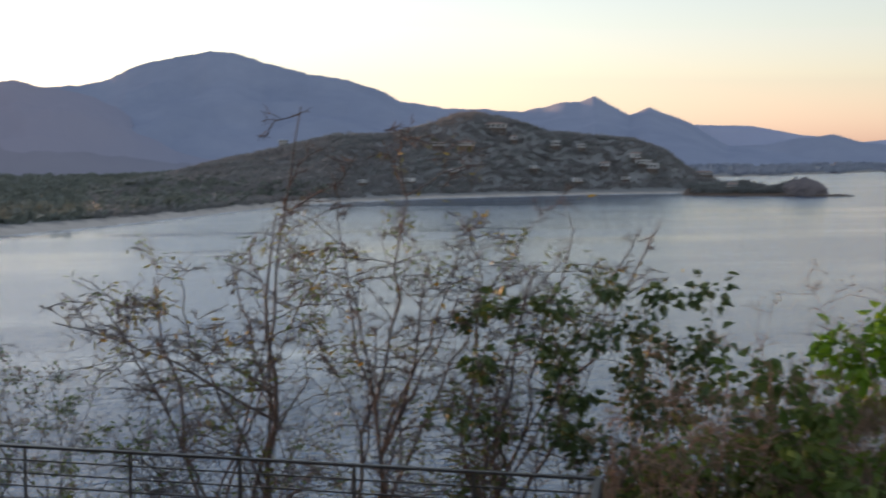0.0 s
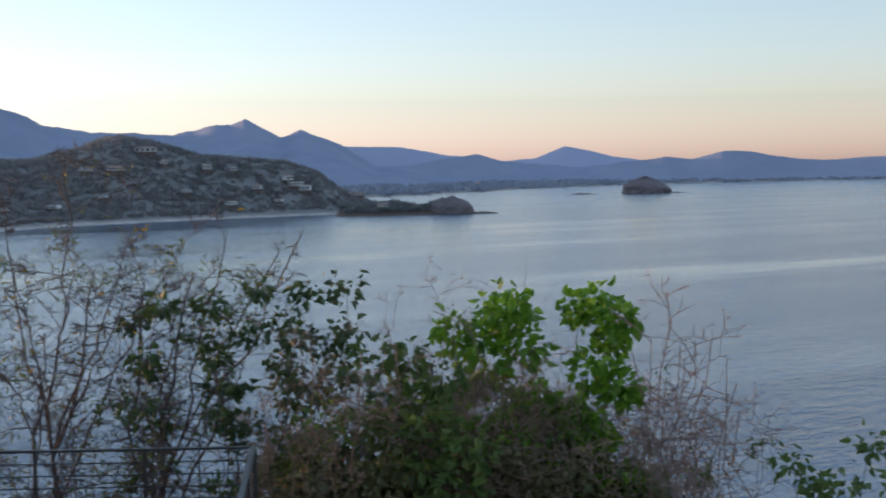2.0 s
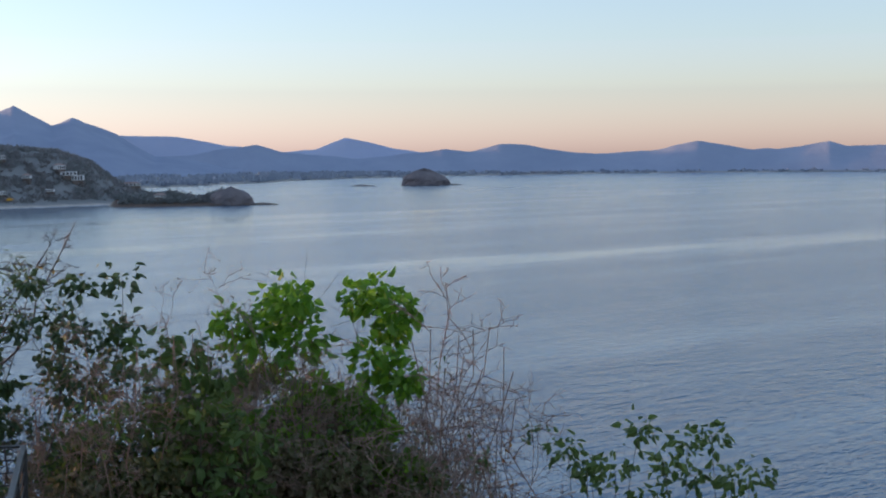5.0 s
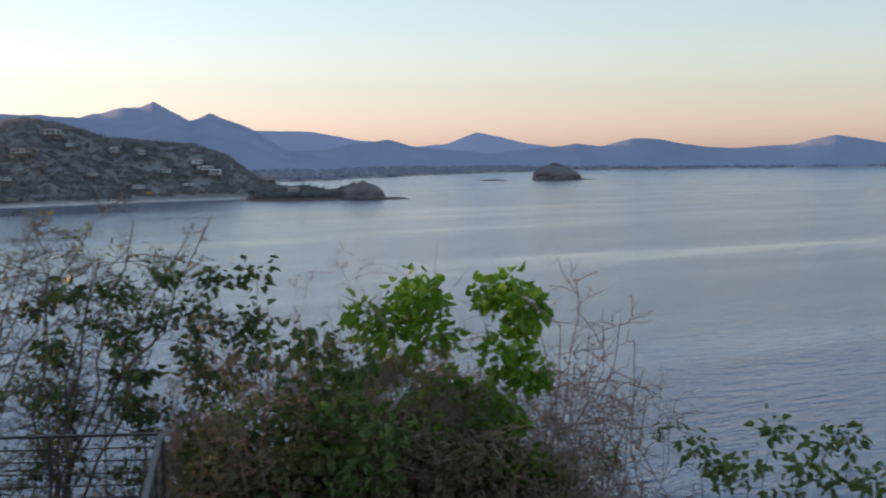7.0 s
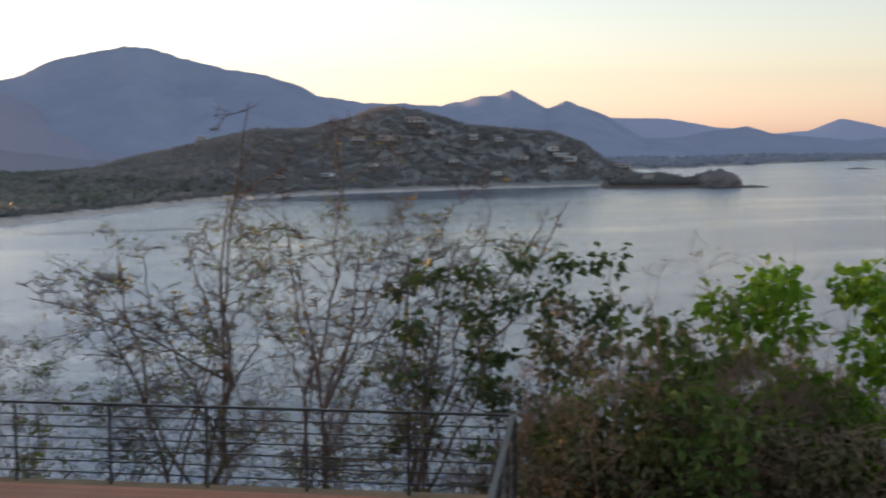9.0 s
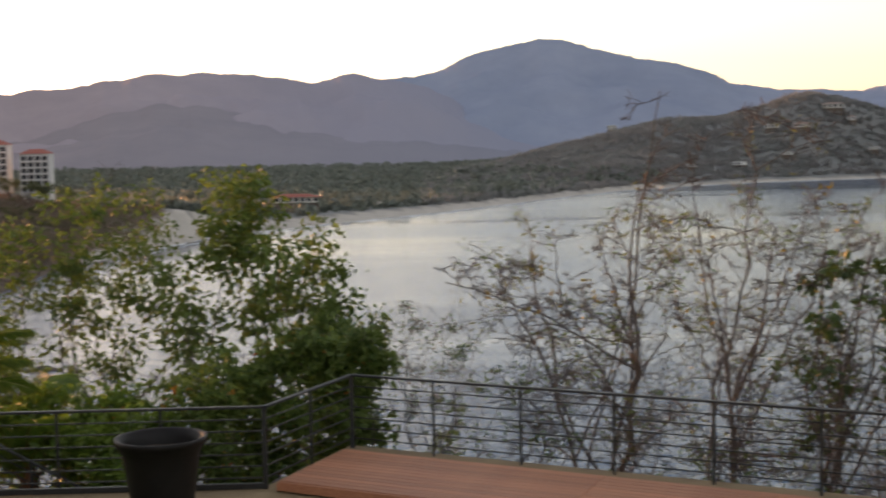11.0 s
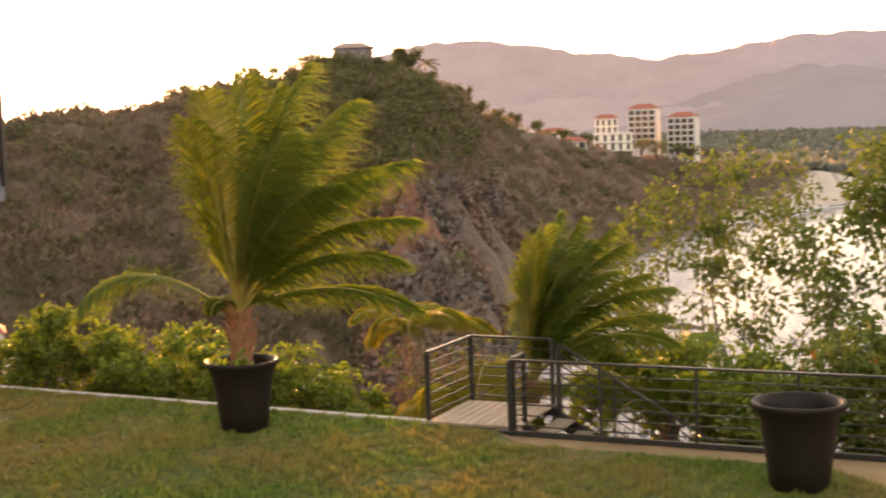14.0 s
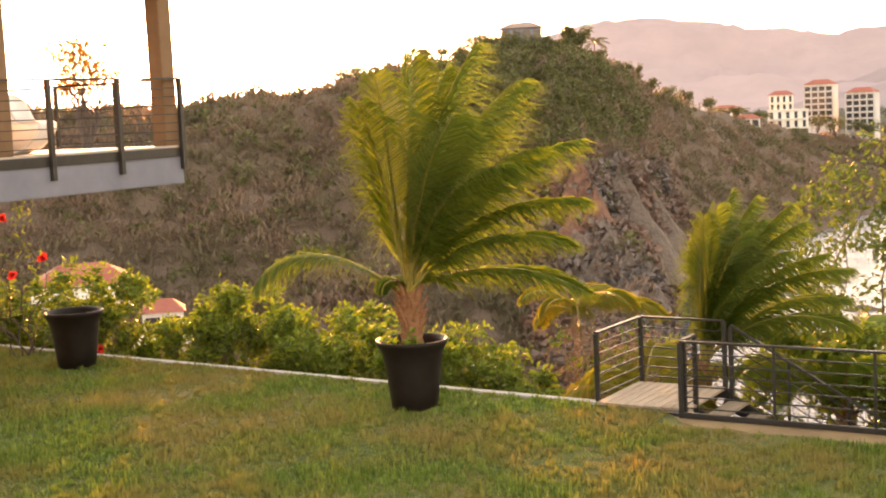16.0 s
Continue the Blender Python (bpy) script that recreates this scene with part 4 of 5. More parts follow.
def leaf_mesh(name, pos, dirs, size, aspect, material, parent, g, fold=0.25):
    """Many leaves, each a small folded blade of its own."""
    n = len(pos)
    P, Dn = np.array(pos, float).reshape(-1, 3), np.array(dirs, float).reshape(-1, 3)
    Dn = Dn / np.maximum(np.linalg.norm(Dn, axis=1, keepdims=True), 1e-6)
    R_ = g.normal(size=(n, 3))
    S = np.cross(Dn, R_)
    S /= np.maximum(np.linalg.norm(S, axis=1, keepdims=True), 1e-6)
    N = np.cross(S, Dn)
    L = size * g.uniform(0.65, 1.3, (n, 1))
    W_ = L * aspect
    if 0.07 < size < 0.3 and aspect > 0.35:
        q1, q2 = P + Dn * L * 0.3, P + Dn * L * 0.68 - N * L * 0.05
        V = np.stack([P, q1 + S * W_ * 0.48 + N * W_ * fold, q2 + S * W_ * 0.36 + N * W_ * fold * 0.7, P + Dn * L - N * L * 0.2, q2 - S * W_ * 0.36 + N * W_ * fold * 0.7, q1 - S * W_ * 0.48 + N * W_ * fold], 1).reshape(-1, 3)
        o = 6 * np.arange(n)[:, None]
        return mesh_ob(name, V, np.concatenate([o + [0, 1, 2, 3], o + [0, 3, 4, 5]]), material, parent)
    mid = P + Dn * L * 0.5
    V = np.stack([P, mid + S * W_ / 2 + N * W_ * fold, P + Dn * L - N * L * 0.12, mid - S * W_ / 2 + N * W_ * fold], 1).reshape(-1, 3)
    return mesh_ob(name, V, np.arange(4 * n).reshape(n, 4), material, parent)


def limb_to(rg, p, q, r0, r1, n=9, wobble=0.06, lift_=0.0):
    d = q - p
    pts, rad = [], []
    off = Vector((0, 0, 0))
    for i in range(n + 1):
        t = i / n
        if 0 < i < n:
            off = off * 0.75 + Vector((rg.gauss(0, 1), rg.gauss(0, 1), rg.gauss(0, 0.6))) * d.length * wobble * 0.5
        pts.append(p + d * t + off * math.sin(math.pi * t) + Vector((0, 0, lift_ * d.length * math.sin(math.pi * t))))
        rad.append(r0 + (r1 - r0) * t ** 0.8)
    return pts, rad


def sprout(rg, limbs, pts, rad, level, count, ratio, up, tips, spread=0.75, start=0.3, minr=0.004):
    """Side branches along a limb, and branches on those."""
    length = sum((pts[i + 1] - pts[i]).length for i in range(len(pts) - 1))
    for _ in range(count):
        t = start + (1 - start) * rg.random() ** 0.85
        i = min(int(t * (len(pts) - 1)), len(pts) - 2)
        u = t * (len(pts) - 1) - i
        p = pts[i].lerp(pts[i + 1], u)
        d = (pts[i + 1] - pts[i]).normalized()
        side = Vector((rg.gauss(0, 1), rg.gauss(0, 1), rg.gauss(0, 0.7))).normalized()
        w = (d * (1 - spread) + side * spread + Vector((0, 0, up))).normalized()
        ln = length * ratio * rg.uniform(0.5, 1.25) * (1.15 - 0.6 * t)
        r = max(minr, rad[i] * 0.55)
        lp, lr = limb_to(rg, p, p + w * ln, r, minr * 0.6, 4 if level > 1 else 3, 0.10, 0.05)
        limbs.append((lp, lr))
        if level > 1:
            sprout(rg, limbs, lp, lr, level - 1, 6 if level > 2 else 4, 0.52, up, tips, spread, 0.2, minr * 0.8)
        else:
            tips.append((lp, w))


def woody(name, label, base, targets, seed, trunk_r=0.05, levels=2, count=7, ratio=0.38, up=0.25, bark=None, leaves=(), category="tree", group="", minr=0.004, wobble=0.06, fork=0.3, lobe=0.0, shared=0):
    """Tree or shrub: stems from its foot to the given crown points, side branches and leaves. leaves: (material, number, size, aspect, clumps, low, high)."""
    rg, g = random.Random(seed), np.random.RandomState(seed)
    root = tagged(empty(name, base), label, category, group)
    limbs, tips, heads, limbs_main = [], [], [], []
    b = Vector((0, 0, -0.3))
    for t in targets:
        q = Vector(t) - Vector(base)
        st = b + Vector((rg.uniform(-fork, fork), rg.uniform(-fork, fork), 0))
        r0 = trunk_r * rg.uniform(0.6, 1.0)
        if shared and len(heads) >= shared:
            host = limbs_main[rg.randrange(shared)]
            j = rg.randrange(4, 8)
            st, r0 = host[0][j], host[1][j] * 0.8
        lp, lr = limb_to(rg, st, q, r0, minr, 12, wobble, 0.03)
        limbs_main.append((lp, lr))
        limbs.append((lp, lr))
        tips.append((lp[-5:], (lp[-1] - lp[-3]).normalized()))
        heads.append((lp[-4:], (lp[-1] - lp[-3]).normalized(), lobe * rg.uniform(0.7, 1.2)))
        sprout(rg, limbs, lp, lr, levels, count, ratio, up, tips, minr=minr)
    tube_mesh("trunk", limbs, bark or M_BARK, root)
    for k, (m, num, size, aspect, clumps, low, high) in enumerate(leaves):
        zs = [x[0][-1].z for x in tips]
        z0, z1 = min(zs), max(zs)
        ok = [x for x in tips if low <= (x[0][-1].z - z0) / max(z1 - z0, 0.01) <= high] or tips
        chosen = [ok[rg.randrange(len(ok))] for _ in range(clumps)] if clumps else ok
        pos, dirs = [], []
        for j in range(num):
            if lobe and k == 0:
                lp, w, rad_ = heads[j % len(heads)]
                c = lp[-1 - (j // len(heads)) % 3]
                o = Vector((rg.gauss(0, 1), rg.gauss(0, 1), rg.gauss(0, 0.7)))
                o = o.normalized() * rad_ * rg.random() ** 0.45
                pos.append(c + o)
                dirs.append(o.normalized() * 0.7 + Vector((rg.gauss(0, 0.5), rg.gauss(0, 0.5), rg.gauss(-0.45, 0.4))))
                continue
            lp, w = chosen[j % len(chosen)]
            p = lp[rg.randrange(max(1, len(lp) - 4), len(lp))]
            jit = size * (1.1 if clumps else 0.6)
            pos.append(p + Vector((rg.gauss(0, jit), rg.gauss(0, jit), rg.gauss(0, jit * 0.7))))
            dirs.append(w * 0.6 + Vector((rg.gauss(0, 0.6), rg.gauss(0, 0.6), rg.gauss(-0.25, 0.5))))
        leaf_mesh("crown", pos, dirs, size, aspect, m, root, g)
    return root


def foot(az, d):
    return polar(az, d, float(ground_height(np.array([float(az)]), np.array([float(d)]))[0]))


def aim(pairs, d, seed):
    g = random.Random(seed)
    return [polar(a, d + g.uniform(-0.8, 1.4), lift(e, d)) for a, e in pairs]


# bare trees with a few yellow leaves behind the deck railing
woody("tree", "bare grey-brown tree with scattered yellowing leaves", foot(-9.2, 21), aim([(-11.0, -2.0), (-6.4, -4.6), (-2.8, -6.2), (-4.6, -5.1), (-7.4, -4.4), (-11.9, 1.9), (-9.3, -4.2), (-13.0, -3.6), (-6.0, -7.0), (-10.6, -6)], 20.5, 1), 11, 0.085, 3, 11, 0.26, 0.06, None, [(L_YELLOW, 110, 0.10, 0.4, 34, 0.45, 1.0), (L_POD, 500, 0.15, 0.16, 0, 0.25, 1.0), (L_MID, 420, 0.10, 0.3, 0, 0.1, 0.9)], group="bare trees", minr=0.0095, wobble=0.03, shared=2)
woody("tree", "bare tree with reddish trunk and sparse leaves", foot(-13.6, 21.5), aim([(-16.6, -4.0), (-13.4, -3.4), (-15.6, 1.0), (-17.7, -5.0), (-20.4, -2.7), (-14.6, -6.5), (-17.9, -2.9), (-13.2, -2.2), (-12.0, -6.0), (-16, -8)], 21, 2), 12, 0.085, 3, 11, 0.26, 0.06, None, [(L_YELLOW, 82, 0.10, 0.4, 34, 0.45, 1.0), (L_POD, 500, 0.15, 0.16, 0, 0.25, 1.0), (L_MID, 420, 0.10, 0.3, 0, 0.1, 0.9)], group="bare trees", minr=0.0095, wobble=0.03, shared=2)
woody("tree", "leaning bare tree with a thin twiggy crown", foot(-17.2, 21), aim([(-20.6, -4.0), (-18.6, -4.4), (-22.0, -2.6), (-24.2, -3.3), (-25.2, -2.4), (-20.3, -4.5), (-18.5, -4.4), (-23, -6), (-19.5, -8)], 20.6, 3), 13, 0.075, 3, 10, 0.26, 0.06, None, [(L_YELLOW, 66, 0.10, 0.4, 34, 0.45, 1.0), (L_POD, 500, 0.15, 0.16, 0, 0.25, 1.0), (L_MID, 320, 0.10, 0.3, 0, 0.1, 0.9)], group="bare trees", minr=0.0095, wobble=0.03, shared=2)
woody("tree", "small tree with clumps of dark green leaves", foot(-21.8, 20), aim([(-27.0, -4.7), (-25.2, -4.9), (-23.3, -4.8), (-21.2, -5.3), (-19.2, -5.2), (-26.2, -7.4), (-18.2, -6.4), (-24.3, -6.5), (-21.5, -7.5)], 19.4, 4), 14, 0.06, 3, 6, 0.17, 0.1, None, [(L_DARK, 1250, 0.13, 0.7, 75, 0.3, 1.0), (L_DARK, 700, 0.13, 0.65, 40, 0.2, 0.9)], group="leafy trees", lobe=0.27)
# dry scrub with some green
for k, (az, tops, n_leaf) in enumerate(((-25.5, [(-24, -8.4), (-25.5, -7.6), (-27, -8.2), (-23.4, -10)], 200), (-28.5, [(-27.5, -7.3), (-29, -6.9), (-30.4, -7.4), (-27, -9)], 160), (-31.0, [(-29.8, -7.2), (-31.4, -6.6), (-32.6, -7.6), (-30.6, -9.6)], 160), (-35.0, [(-33.6, -9.2), (-35.2, -9.0), (-36.6, -9.6)], 200), (-38.5, [(-37.4, -11.4), (-39, -12.2), (-40.4, -13), (-41.6, -13.8)], 260), (-29.5, [(-28, -10.5), (-29.5, -10), (-31.4, -10.4)], 220), (-33.4, [(-32, -11), (-33.6, -10.6), (-35, -11)], 220))):
    woody("shrub", "dense dry reddish-brown scrub with few leaves", foot(az, 18.0 + 0.4 * (k % 3)), aim(tops * 2, 17.7 + 0.4 * (k % 3), 30 + k), 40 + k, 0.024, 3, 7, 0.165, 0.12, M_BARK_PINK, [(L_DRY, 200 if k == 4 else 1500, 0.055, 0.35, 0, 0, 1.0), (L_MID, n_leaf, 0.10, 0.6, 14, 0, 1.0)], "shrub", "dry scrub", minr=0.0048)
woody("shrub", "dark green leafy shrub among dry scrub", foot(-30, 17.8), aim([(-28.0, -8.5), (-29.5, -8.4), (-31, -8.9), (-30, -10), (-32, -11)], 17.6, 6), 51, 0.03, 2, 6, 0.2, 0.2, None, [(L_MID, 1000, 0.17, 0.6, 40, 0, 1)], "shrub", lobe=0.4)
woody("tree", "young tree with large bright green leaves", foot(-35.2, 19.8), aim([(-31.6, -6.7), (-32.6, -6.9), (-33.5, -5.9), (-34.0, -5.7), (-36.9, -5.9), (-37.6, -5.7), (-38.5, -6.1), (-38.1, -7.2), (-38.5, -8.8), (-32.8, -8.6), (-34.4, -7.2), (-37.5, -8.0)], 19.2, 7), 52, 0.04, 2, 5, 0.12, 0.1, None, [(L_BRIGHT, 3000, 0.17, 0.72, 80, 0.2, 1.0)], lobe=0.33)
woody("shrub", "leggy bare shrub with pinkish twigs and last leaves", foot(-40.0, 18.6), aim([(-39.6, -10.5), (-40.6, -9.6), (-41.6, -10.2), (-41.2, -8.6), (-39.0, -7.4), (-39.8, -7.0), (-40.6, -6.9), (-41.6, -7.0), (-42.3, -7.3), (-42.9, -8.0), (-43.3, -9.0), (-43.4, -10.2), (-42, -8.6), (-41, -7.8), (-42.6, -11.2), (-40.4, -8.6)], 18.3, 8), 53, 0.035, 3, 10, 0.15, 0.0, M_BARK_PINK, [(L_ORANGE, 110, 0.08, 0.5, 24, 0.3, 1.0), (L_MID, 90, 0.08, 0.5, 14, 0, 1)], "shrub", minr=0.0075, wobble=0.055, fork=0.1, shared=4)
woody("shrub", "low leafy shrub with arching green branches", foot(-48.5, 17), aim([(-45.6, -12.2), (-46.4, -12.8), (-47.6, -12.6), (-48.6, -12.0), (-49.6, -11.9), (-50.6, -12.0), (-51.6, -12.2), (-52.6, -12.7), (-53.2, -13.2), (-46.6, -13.6), (-49, -13.4), (-51, -13.2)], 16.6, 9), 54, 0.03, 2, 4, 0.08, 0.0, None, [(L_MID, 1300, 0.13, 0.6, 46, 0, 1.0)], "shrub", lobe=0.26)
woody("shrub", "brown twiggy bush with small green leaves", foot(-2.6, 20), aim([(-1.2, -7.5), (-2.6, -7.8), (-3.9, -8.7), (-5.2, -10.6), (0, -8.8), (-4.4, -11)], 19.6, 10), 55, 0.03, 3, 7, 0.24, 0.15, None, [(L_MID, 700, 0.065, 0.45, 0, 0, 1), (L_DRY, 300, 0.06, 0.4, 0, 0, 1)], "shrub")
woody("shrub", "thin leafless shrub behind the railing corner", foot(-2.2, 21.5), aim([(0.2, -7.4), (-1.0, -6.6), (-4.3, -8.4), (-2.6, -7.6), (-3.4, -9.4)], 21.2, 11), 56, 0.028, 3, 6, 0.22, 0.1, None, [(L_DRY, 220, 0.06, 0.5, 0, 0, 1), (L_MID, 200, 0.09, 0.5, 10, 0, 0.5)], "shrub")
for k, (az, tops) in enumerate(((-6.5, [(-5.2, -9.6), (-6.4, -8.8), (-7.8, -9.4), (-6, -11)]), (-10.8, [(-9.6, -9.2), (-11, -8.4), (-12.2, -9.4), (-10.4, -11)]), (-15.2, [(-14, -9.4), (-15.4, -8.8), (-16.8, -9.2), (-15, -11)]), (-19.4, [(-18.2, -9.8), (-19.6, -9.2), (-21, -9.6), (-19.4, -11.2)]))):
    woody("shrub", "tangled grey-brown twigs low behind the railing", foot(az, 19.4), aim(tops * 2, 19.2, 160 + k), 170 + k, 0.02, 3, 7, 0.24, 0.05, None, [(L_MID, 260, 0.08, 0.4, 0, 0, 1)], "shrub", "low twiggy shrubs", minr=0.0065, wobble=0.09)
# leafy trees over the cove
woody("tree", "tall leafy green tree with open crown", foot(5.4, 23.5), aim([(6.6, -1.7), (5.4, -1.7), (2.6, -4.0), (0.6, -7.6), (4.2, -4.4), (8.6, -5.2), (1.6, -6.6), (3.2, -5.6), (6.4, -3.4), (7.6, -7), (2.6, -8), (4.6, -2.8)], 23, 12), 57, 0.075, 2, 7, 0.14, 0.15, None, [(L_MID, 3600, 0.135, 0.6, 190, 0.0, 1.0), (L_MID, 2200, 0.13, 0.6, 60, 0.0, 1.0)], group="leafy trees", lobe=0.42)
woody("tree", "multi-stemmed tree with light airy foliage", foot(13.9, 26), aim([(15.9, -4.8), (13.1, -2.2), (11.4, -2.1), (9.8, -2.2), (9.2, -3.6), (16.6, -5.8), (9.4, -6.4), (12, -2.6), (14.6, -3.4), (10.8, -4.2), (16, -7.2), (12.6, -5.2)], 25.6, 13), 58, 0.075, 2, 7, 0.15, 0.1, None, [(L_MID, 3200, 0.12, 0.6, 140, 0.15, 1.0), (L_MID, 1900, 0.12, 0.6, 50, 0.0, 1.0)], group="leafy trees", fork=0.12, lobe=0.45)
for k, (az, d, tops, m, nl) in enumerate(((1.6, 20.5, [(0.4, -8.2), (1.8, -7.6), (3.2, -8.0), (2.4, -10)], L_MID, 1100), (4.4, 20, [(3.4, -8.6), (4.8, -9), (5.6, -10), (4, -11)], L_MID, 900), (7.4, 19.6, [(6.4, -10), (7.6, -9.6), (8.8, -10.2), (7, -11.6)], L_MID, 800), (10.4, 19.4, [(9.4, -10.8), (10.6, -10.6), (11.6, -11.2)], L_HEDGE, 600), (13.0, 20.4, [(12, -11.0), (13.2, -10.6), (14.2, -11)], L_HEDGE, 600), (16.6, 21, [(15.4, -11), (16.6, -10.6), (17.8, -11.2)], L_HEDGE, 600))):
    woody("shrub", "green leafy shrub below the garden railing", foot(az, d), aim(tops * 2, d - 0.3, 60 + k), 70 + k, 0.025, 2, 6, 0.2, 0.2, None, [(m, nl * 4, 0.125, 0.6, 60, 0, 1), (L_ORANGE, 50, 0.09, 0.6, 12, 0.3, 1)], "shrub", "slope shrubs")

# dry shrubs round the foot of the landing
for k, (az, d, tops) in enumerate(((21.4, 22.5, [(20.8, -11.2), (21.6, -10.6), (22.4, -11.4)]), (23.2, 22.5, [(22.6, -10.4), (23.4, -10.0), (24.2, -10.8)]), (25.2, 23.5, [(24.6, -10.2), (25.4, -9.6), (26.2, -10.4)]), (22.6, 21.0, [(22, -12.2), (22.8, -11.8), (23.6, -12.4)]))):
    woody("shrub", "dry grey-brown shrub with yellowing leaves below the landing", foot(az, d), aim(tops * 3, d - 0.2, 180 + k), 190 + k, 0.022, 2, 9, 0.2, 0.15, M_BARK_PINK, [(L_DRY, 1500, 0.07, 0.5, 0, 0, 1), (L_HEDGE, 350, 0.11, 0.5, 16, 0, 1)], "shrub", "landing shrubs", minr=0.006)
# hedge below the kerb
rg = random.Random(8)
HEDGE_TOP = [(27.0, -12.6), (29.8, -10.4), (33, -9.4), (36, -8.8), (39.3, -8.0), (40.8, -7.6), (42.2, -8.7), (43.9, -8.7), (44.5, -6.7), (45.4, -6.2), (47, -6.6), (51, -6.4)]
for k in range(17):
    az = 27.8 + 1.42 * k
    d = 18.9 / math.cos(radians(az)) + (k % 3) * 0.55
    top = float(table(np.array(az), HEDGE_TOP))
    tops = [(az + rg.uniform(-1.1, 1.1), top + rg.uniform(-1.3, 0.35)) for _ in range(9)]
    woody("hedge_shrub", "yellow-green leafy shrub growing below the lawn edge", foot(az, d), aim(tops, d, 90 + k), 100 + k, 0.018, 2, 6, 0.22, 0.5, None, [(L_HEDGE, 2000, 0.12, 0.5, 0, 0, 1), (L_MID, 600, 0.12, 0.5, 0, 0, 0.6)], "shrub", "kerb hedge")
fl = woody("flower_shrub", "tall thin shrub carrying red flowers", foot(48.6, 26), aim([(49.1, -3.7), (47.7, -5.3), (48.5, -5.0), (50, -4.4), (47.2, -7), (49.6, -6.4)], 25.6, 14), 59, 0.03, 2, 5, 0.25, 0.4, None, [(L_MID, 420, 0.10, 0.5, 40, 0, 1)], "shrub")
g = np.random.RandomState(77)
for az, el in ((49.1, -3.6), (47.7, -5.3), (47.0, -7.9), (45.7, -9.2), (48.9, -5.9)):
    c = polar(az, 25.5, lift(el, 25.5)) - fl.location
    dirs = g.normal(size=(16, 3)) + np.array([0.3, -0.6, 0.4])
    leaf_mesh("flower", [c] * 16, dirs, 0.10, 0.9, L_RED, fl, g)


# ---- palms ----
def frond(rg, base, az, tilt, length, droop, ribs, leafs, width=0.72, wind=Vector((0.62, -0.1, 0))):
    """A feather frond: arching stem with two rows of hanging leaflets."""
    h = Vector((-math.sin(radians(az)), math.cos(radians(az)), 0))
    p, ang_ = Vector(base), radians(tilt)
    pts = [p.copy()]
    n = 22
    for i in range(n):
        t = (i + 1) / n
        a = ang_ - droop * t ** 1.6
        p = p + (h * math.cos(a) + Vector((0, 0, math.sin(a))) + wind * 0.5 * t).normalized() * length / n
        pts.append(p.copy())
    ribs.append((pts, [0.028 * (1 - 0.85 * i / n) + 0.003 for i in range(n + 1)]))
    m = 120
    for k in range(m):
        t = 0.12 + 0.88 * k / (m - 1)
        i = min(int(t * n), n - 1)
        c = pts[i].lerp(pts[i + 1], t * n - i)
        d = (pts[i + 1] - pts[i]).normalized()
        s = d.cross(Vector((0, 0, 1)))
        s = s.normalized() if s.length > 0.05 else Vector((1, 0, 0))
        up = s.cross(d)
        ln = length * width * 0.62 * (math.sin(math.pi * (0.12 + 0.82 * t)) ** 0.7) * rg.uniform(0.85, 1.1)
        for sg in (-1, 1):
            w = (s * sg * 0.72 + d * 0.8 + up * rg.uniform(-0.15, 0.2) + wind * 0.5 + Vector((0, 0, -0.12))).normalized()
            e1 = c + w * ln * 0.5
            e2 = e1 + (w + Vector((0, 0, -0.95 * rg.uniform(0.4, 1.6))) + wind * 0.45).normalized() * ln * 0.5
            q = (up * 0.7 + d * 0.7) * 0.0105 * rg.uniform(0.7, 1.2)
            o = len(leafs[0])
            leafs[0].extend([c - q * 0.5, c + q * 0.5, e1 + q, e1 - q, e2])
            leafs[1].extend([(o, o + 1, o + 2, o + 3), (o + 3, o + 2, o + 4)])


def palm(name, label, base, trunk_h, r, fronds, seed, green=None, bark=None, width=0.72, wind=Vector((0.62, -0.1, 0))):
    rg = random.Random(seed)
    root = tagged(empty(name, base), label, "palm", "garden palms")
    pts, rad = [], []
    for i in range(15):
        t = i / 14
        pts.append(Vector((0, 0, trunk_h * t)))
        rad.append(r * (1.15 - 0.35 * t) * (1.08 if i % 2 else 0.95))
    tube_mesh("trunk", [(pts, rad)], bark or M_PALM_TRUNK, root)
    for k in range(16 if r > 0.1 else 0):
        a, z = 2.4 * k, trunk_h * (0.35 + 0.65 * k / 16)
        out = Vector((math.cos(a), math.sin(a), 0))
        p = Vector((0, 0, z)) + out * r * 0.8
        tube_mesh("leaf_base", [([p, p + out * 0.05 + Vector((0, 0, 0.11)), p + out * 0.14 + Vector((0, 0, 0.24))], [0.045, 0.035, 0.012])], bark or M_PALM_TRUNK, root)
    for az, tilt, ln, dr in fronds:
        b = pts[-1] + Vector((rg.uniform(-0.05, 0.05), rg.uniform(-0.05, 0.05), rg.uniform(-0.12, 0.05)))
        ribs, leafs = [], ([], [])
        frond(rg, b, az, tilt, ln, dr, ribs, leafs, width, wind)
        blade = mesh_ob("frond", leafs[0], leafs[1], green or L_PALM, root)
        tube_mesh("stem", ribs, M_RACHIS, blade)
    return root


